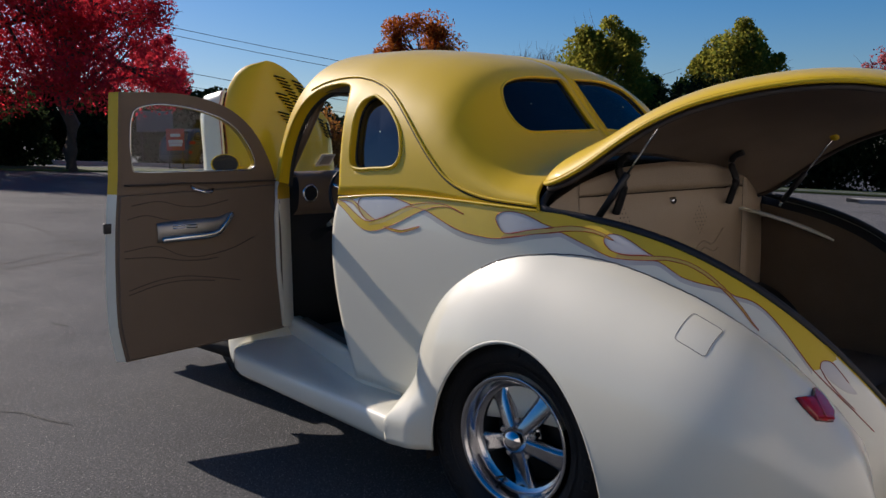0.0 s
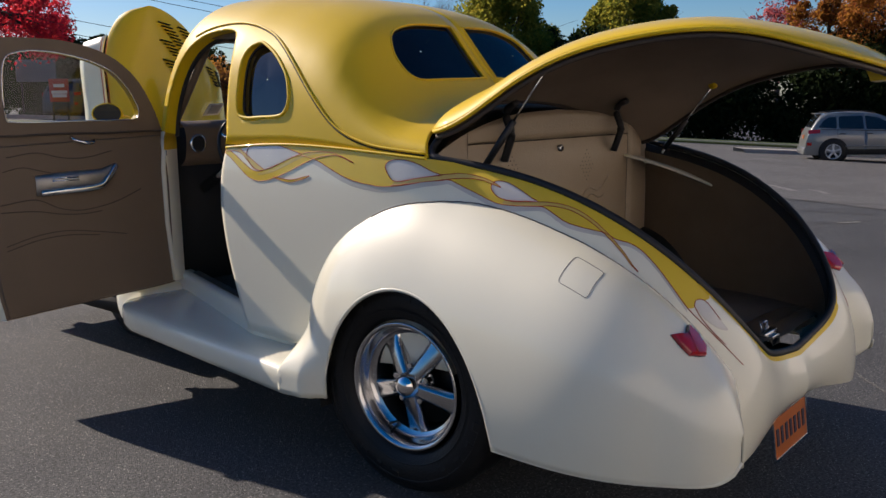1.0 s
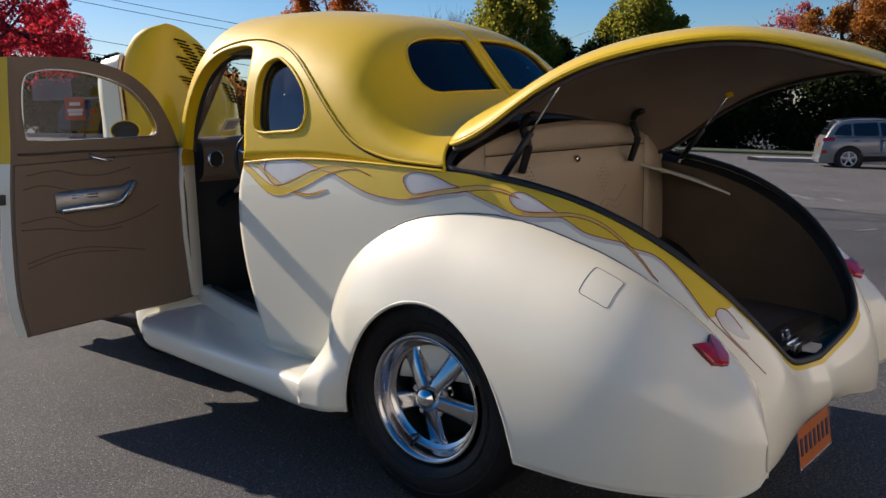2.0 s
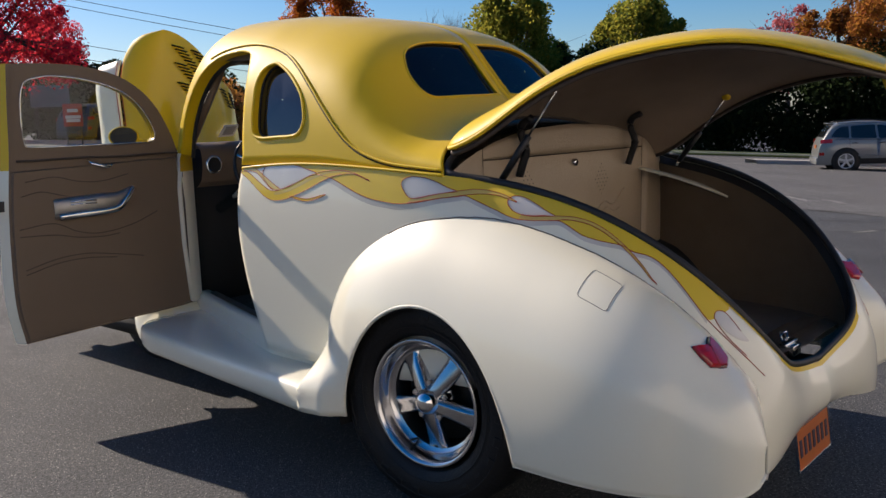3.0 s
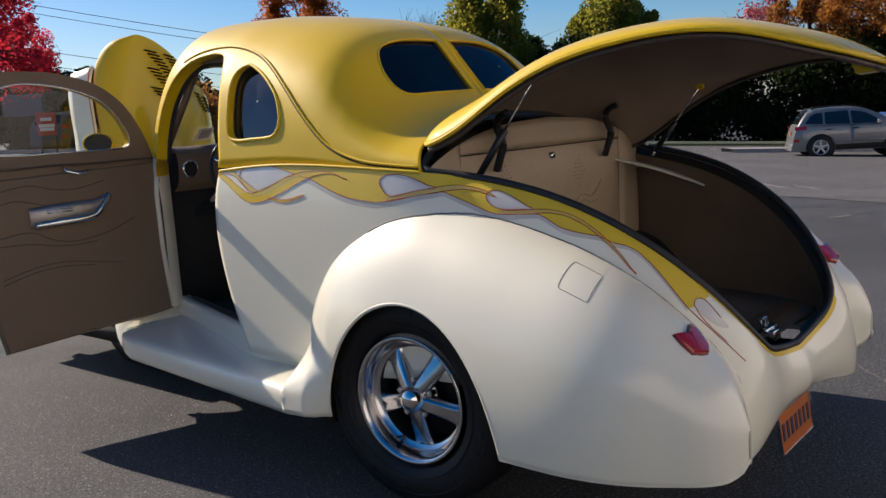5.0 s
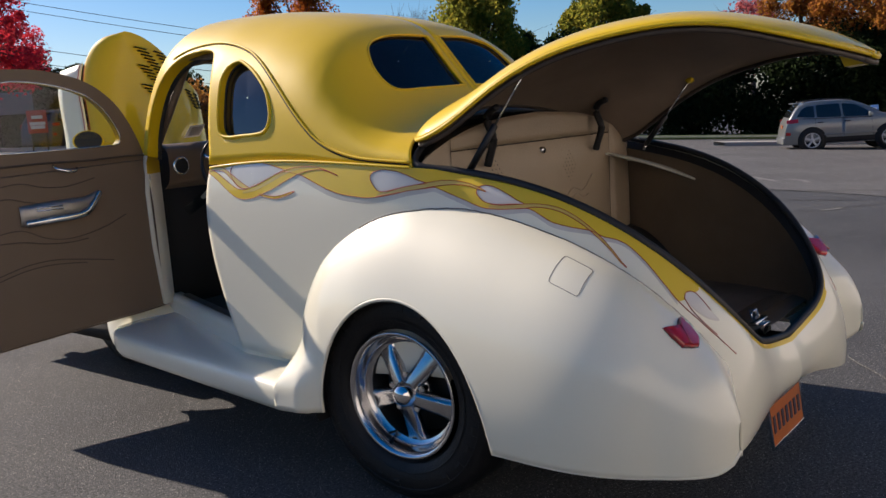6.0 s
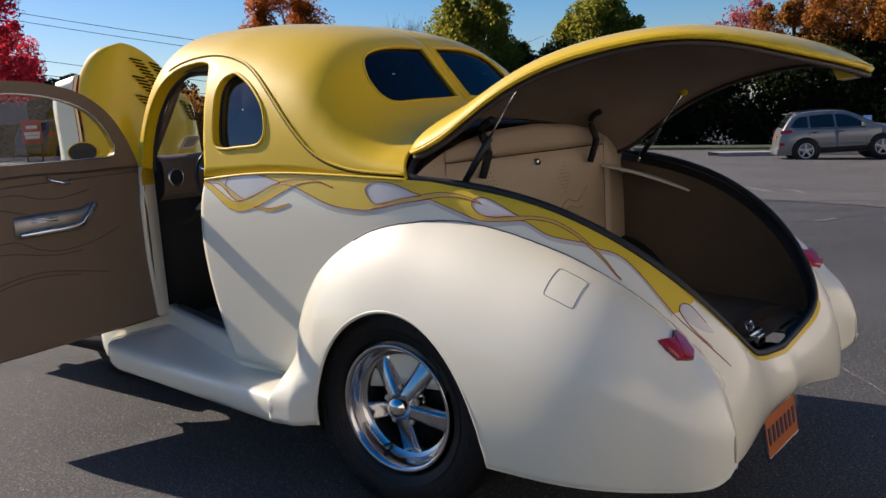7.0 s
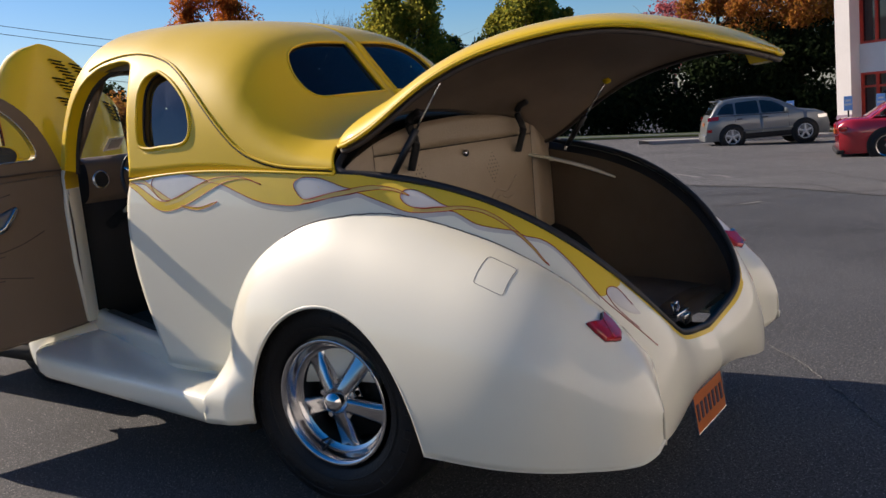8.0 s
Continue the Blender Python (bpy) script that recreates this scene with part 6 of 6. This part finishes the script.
        bm = bmesh.new()
        grid(bm, [[on(k, q, .012, sgn) for q in (.47, .50, .535)] for k in (.40, .43, .455, .475)])
        part("head_lamp", bm, CHROME, v, "clear head lamp")
        bm = bmesh.new()
        box(bm, (min(sgn * W * .94, sgn * (W + .17)), .135 * L, .64 * H), (max(sgn * W * .94, sgn * (W + .17)), .160 * L, .73 * H), .03)
        part("door_mirror", bm, paint, v)
        for yy in (-.29, .295):
            bm = bmesh.new()
            lathe(bm, ((.20, -.10), (.235, -.125), (.30, -.132), (.345, -.118), (.362, -.085), (.362, .08), (.2, .09)), 36)
            wl = part("wheel", bm, TYRE, v, "black tyre with alloy rim")
            wl.matrix_basis = pose(sgn * (W - .105), yy * L, .362, 0, 0, 0 if sgn < 0 else 180)
            bm = bmesh.new()
            lathe(bm, ((.228, -.118), (.238, -.128), (.215, -.122), (.20, -.085)), 36)
            lathe(bm, ((.0, -.125), (.05, -.122), (.06, -.105)), 18)
            for k in range(5):
                a = k * math.tau / 5 + .3
                d, q = Vector((0, math.cos(a), math.sin(a))), Vector((0, -math.sin(a), math.cos(a)))
                grid(bm, [[d * r + q * t * w + Vector((x + .02 * abs(t), 0, 0)) for t in (-1, -.5, .5, 1)] for r, w, x in ((.03, .035, -.122), (.12, .030, -.118), (.22, .038, -.120))])
            part("alloy_rim", bm, ALLOYFAR, wl, "bright five-spoke rim")
            bm = bmesh.new()
            lathe(bm, ((.02, -.060), (.215, -.060), (.22, -.02)), 24)
            part("brake_disc", bm, BLACKGAP, wl)
            bm = bmesh.new()
            lathe(bm, ((.34, -.108), (.425, -.112), (.430, -.06), (.425, .0)), 40)
            part("arch", bm, BLACKGAP, wl, "black wheel arch")
    bm = bmesh.new()
    grid(bm, [[(x * half(k, top(k)) * .82, k * L - .012, top(k) + .004) for x in np.linspace(-1, 1, 11)] for k in (-.456, -.440, -.425, -.408, -.394)])
    part("rear_window", bm, CARGLASS, v, "dark rear window")
    bm = bmesh.new()
    box(bm, (-.45, -.395 * L - .10, .955 * H), (.45, -.375 * L, .975 * H), .012)
    part("roof_spoiler", bm, paint, v)
    bm = bmesh.new()
    grid(bm, [[(x * half(k, top(k)) * .84, k * L + .010, top(k) + .012) for x in np.linspace(-1, 1, 11)] for k in (.055, .10, .15, .20, .235)])
    part("windscreen", bm, CARGLASS, v, "dark windscreen")
    bm = bmesh.new()
    box(bm, (-W * .84, -.515 * L, .155 * H), (W * .84, -.47 * L, .30 * H), .04)
    part("lower_bumper", bm, paint, v)
    bm = bmesh.new()
    box(bm, (-.16, -.497 * L, .47 * H), (.16, -.480 * L, .54 * H), .004)
    part("number_plate", bm, ORANGE, v, "orange-yellow plate", smooth=False)
    return v


ALLOYFAR = mat("painted_alloy", (0.52, 0.52, 0.52), 0.35, 0.3, vary=0.1)
SILVER = mat("silver_paint", (0.20, 0.212, 0.212), 0.35, 0.35, coat=0.7, vary=0.1)
CARRED = mat("red_car_paint", (0.34, 0.012, 0.022), 0.25, 0.1, coat=0.9, vary=0.1)
CARGLASS = mat("dark_car_glass", (0.01, 0.012, 0.014), 0.03, spec=0.8)
suv((27.75, 6.74), -153, 3.85, 1.74, 1.59, SILVER, "silver-grey SUV parked beside a concrete island")
suv((18.4, 38.7), -62, 4.5, 1.85, 1.8, mat("dark_grey_paint", (0.05, 0.055, 0.06), 0.3, 0.3, coat=0.7, vary=0.1), "dark grey SUV parked behind the roadside sign")
sedan((20.3, .55), -165, 4.60, 1.80, 1.44, CARRED, "dark red sedan parked in the lot")


# ---- low commercial building with red window frames ----
def building():
    STUCCO = mat("white_stucco", (0.74, 0.71, 0.68), 0.85, vary=0.15, vscale=1.5, fine=0.1, fscale=50, bump=0.15, bscale=60)
    MAUVE = mat("mauve_band", (0.30, 0.22, 0.28), 0.8, vary=0.2)
    REDFRAME = mat("red_window_frame", (0.62, 0.05, 0.025), 0.45, vary=0.1)
    at = (35.46, 5.82)
    b = thing("office_building", Matrix.Translation((*at, gz(*at))) @ Matrix.Rotation(radians(-112), 4, "Z"), "white stucco building with red window frames", "building")

    def piece(name, lo, hi, mt, parent=b, label="", bevel=0.0):
        bm = bmesh.new()
        box(bm, lo, hi, bevel)
        return part(name, bm, mt, parent, label, smooth=False)

    # local x runs along the front, y into the building
    piece("corner_pillar", (0, -.35, 0), (.62, 8, 7.2), STUCCO, label="white corner pillar")
    piece("pillar_base", (-.03, -.38, 0), (.65, 8.02, .12), CONCRETE)
    piece("pillar_band", (-.02, -.37, .62), (.64, -.34, .80), MAUVE, label="mauve painted band")
    piece("spandrel", (.62, .25, 2.35), (14, 8, 3.45), STUCCO, label="white wall between storeys")
    piece("spandrel", (.62, .25, 6.0), (14, 8, 7.2), STUCCO, label="white wall above the windows")
    piece("plinth", (.62, .25, 0), (14, 8, .55), STUCCO, label="white base wall")
    piece("inner_wall", (.62, 1.6, .5), (14, 8, 6.1), BLACKGAP, label="dark interior")
    piece("roof", (0, -.4, 7.2), (14.1, 8.1, 7.4), CONCRETE, label="flat roof edge")
    for z0, z1 in ((.55, 2.35), (3.45, 6.0)):
        for i in range(6):
            x0 = .62 + i * 2.2
            w = piece("window", (x0 + .06, .42, z0 + .06), (x0 + 2.14, .44, z1 - .06), CARGLASS, label="dark shop window with red frame")
            for lo, hi in (((x0, .30, z0), (x0 + .09, .44, z1)), ((x0 + 2.11, .30, z0), (x0 + 2.2, .44, z1)), ((x0 + .09, .30, z0), (x0 + 2.11, .44, z0 + .09)), ((x0 + .09, .30, z1 - .09), (x0 + 2.11, .44, z1)),
                           ((x0 + .09, .31, z0 + (z1 - z0) * .68), (x0 + 2.11, .43, z0 + (z1 - z0) * .68 + .08)), ((x0 + .62, .31, z0 + .09), (x0 + .70, .43, z1 - .09))):
                piece("frame_bar", lo, hi, REDFRAME, w)


building()

# plain pale wall added unseen behind the walker: closes the lot, lights shaded sides
bm = bmesh.new()
box(bm, (-45, -13.3, -.5), (32, -13, 8), .02)
tagged(mesh_ob("wall_south", bm, mat("pale_stucco", (0.66, 0.63, 0.59), 0.85, vary=0.2, vscale=.8, fine=0.1, fscale=50, bump=0.15, bscale=60), smooth=False), "added unseen pale wall that bounces sunlight onto the car", "wall", kind="structure")


# ---- small signs ----
def sign_post(x, y, z, w, h, paint, label, bars=0, barmat=None):
    g = gz(x, y)
    s = thing("sign", Matrix.Translation((x, y, g)) @ Matrix.Rotation(math.atan2(-(x + 2.7), (y + 1.9)), 4, "Z"), label, "sign")
    for px_ in ((-w * .38, w * .38) if w > .5 else (0,)):
        bm = bmesh.new()
        tube(bm, [(px_, .03, -.1), (px_, .03, z + h)], .03, 8)
        part("post", bm, IRON, s)
    bm = bmesh.new()
    box(bm, (-w / 2, -.02, z), (w / 2, .02, z + h), .008)
    part("board", bm, paint, s, smooth=False)
    for i in range(bars):
        bm = bmesh.new()
        ww = w * (.28, .40, .36)[i % 3]
        zz = z + h * (.70, .42, .26)[i % 3]
        box(bm, (-ww, -.032, zz - h * .07), (ww, -.021, zz + h * .07))
        part("plain_bar", bm, barmat, s, smooth=False)
    return s


SIGNRED = mat("red_sign_paint", (0.40, 0.035, 0.03), 0.55, vary=0.15)
SIGNWHITE = mat("white_sign_paint", (0.75, 0.75, 0.75), 0.5, vary=0.05)
SIGNBLUE = mat("blue_sign_paint", (0.22, 0.45, 0.85), 0.5, vary=0.1)
sign_post(14.8, 34.1, .78, .74, .92, SIGNRED, "red roadside board with white lettering on posts", 3, SIGNWHITE)
sign_post(16.6, 39.9, 1.6, 1.7, 1.0, mat("blue_grey_board", (0.10, 0.13, 0.16), 0.6, vary=0.2), "weathered blue-grey billboard on posts beyond the road")
sign_post(33.1, 7.2, -.02 - gz(33.1, 7.2), .28, .40, SIGNBLUE, "narrow blue parking sign", 2, SIGNWHITE)
sign_post(31.6, 4.85, -.09 - gz(31.6, 4.85), .28, .50, SIGNBLUE, "narrow blue parking sign", 2, SIGNWHITE)
sign_post(30.8, 3.66, -.04 - gz(30.8, 3.66), .28, .47, SIGNBLUE, "narrow blue parking sign", 2, SIGNWHITE)


# ---- overhead wires ----
def wires():
    for k, (z0, z1, dy) in enumerate(((9.3, 7.1, 0), (8.9, 6.7, .3), (6.4, 5.2, 0), (5.5, 4.6, .2))):
        bm = bmesh.new()
        a, b = Vector((4, 62 + dy, z0 + 5)), Vector((60, 26 + dy, z1 - 5))
        pts = []
        for i in range(30):
            t = i / 29
            p = a.lerp(b, t)
            p.z -= 1.2 * math.sin(t * math.pi)
            pts.append(p)
        tube(bm, pts, .018, 5)
        tagged(mesh_ob("overhead_wire", bm, IRON), "thin black overhead wire above the road", "wire", "overhead wires")


wires()
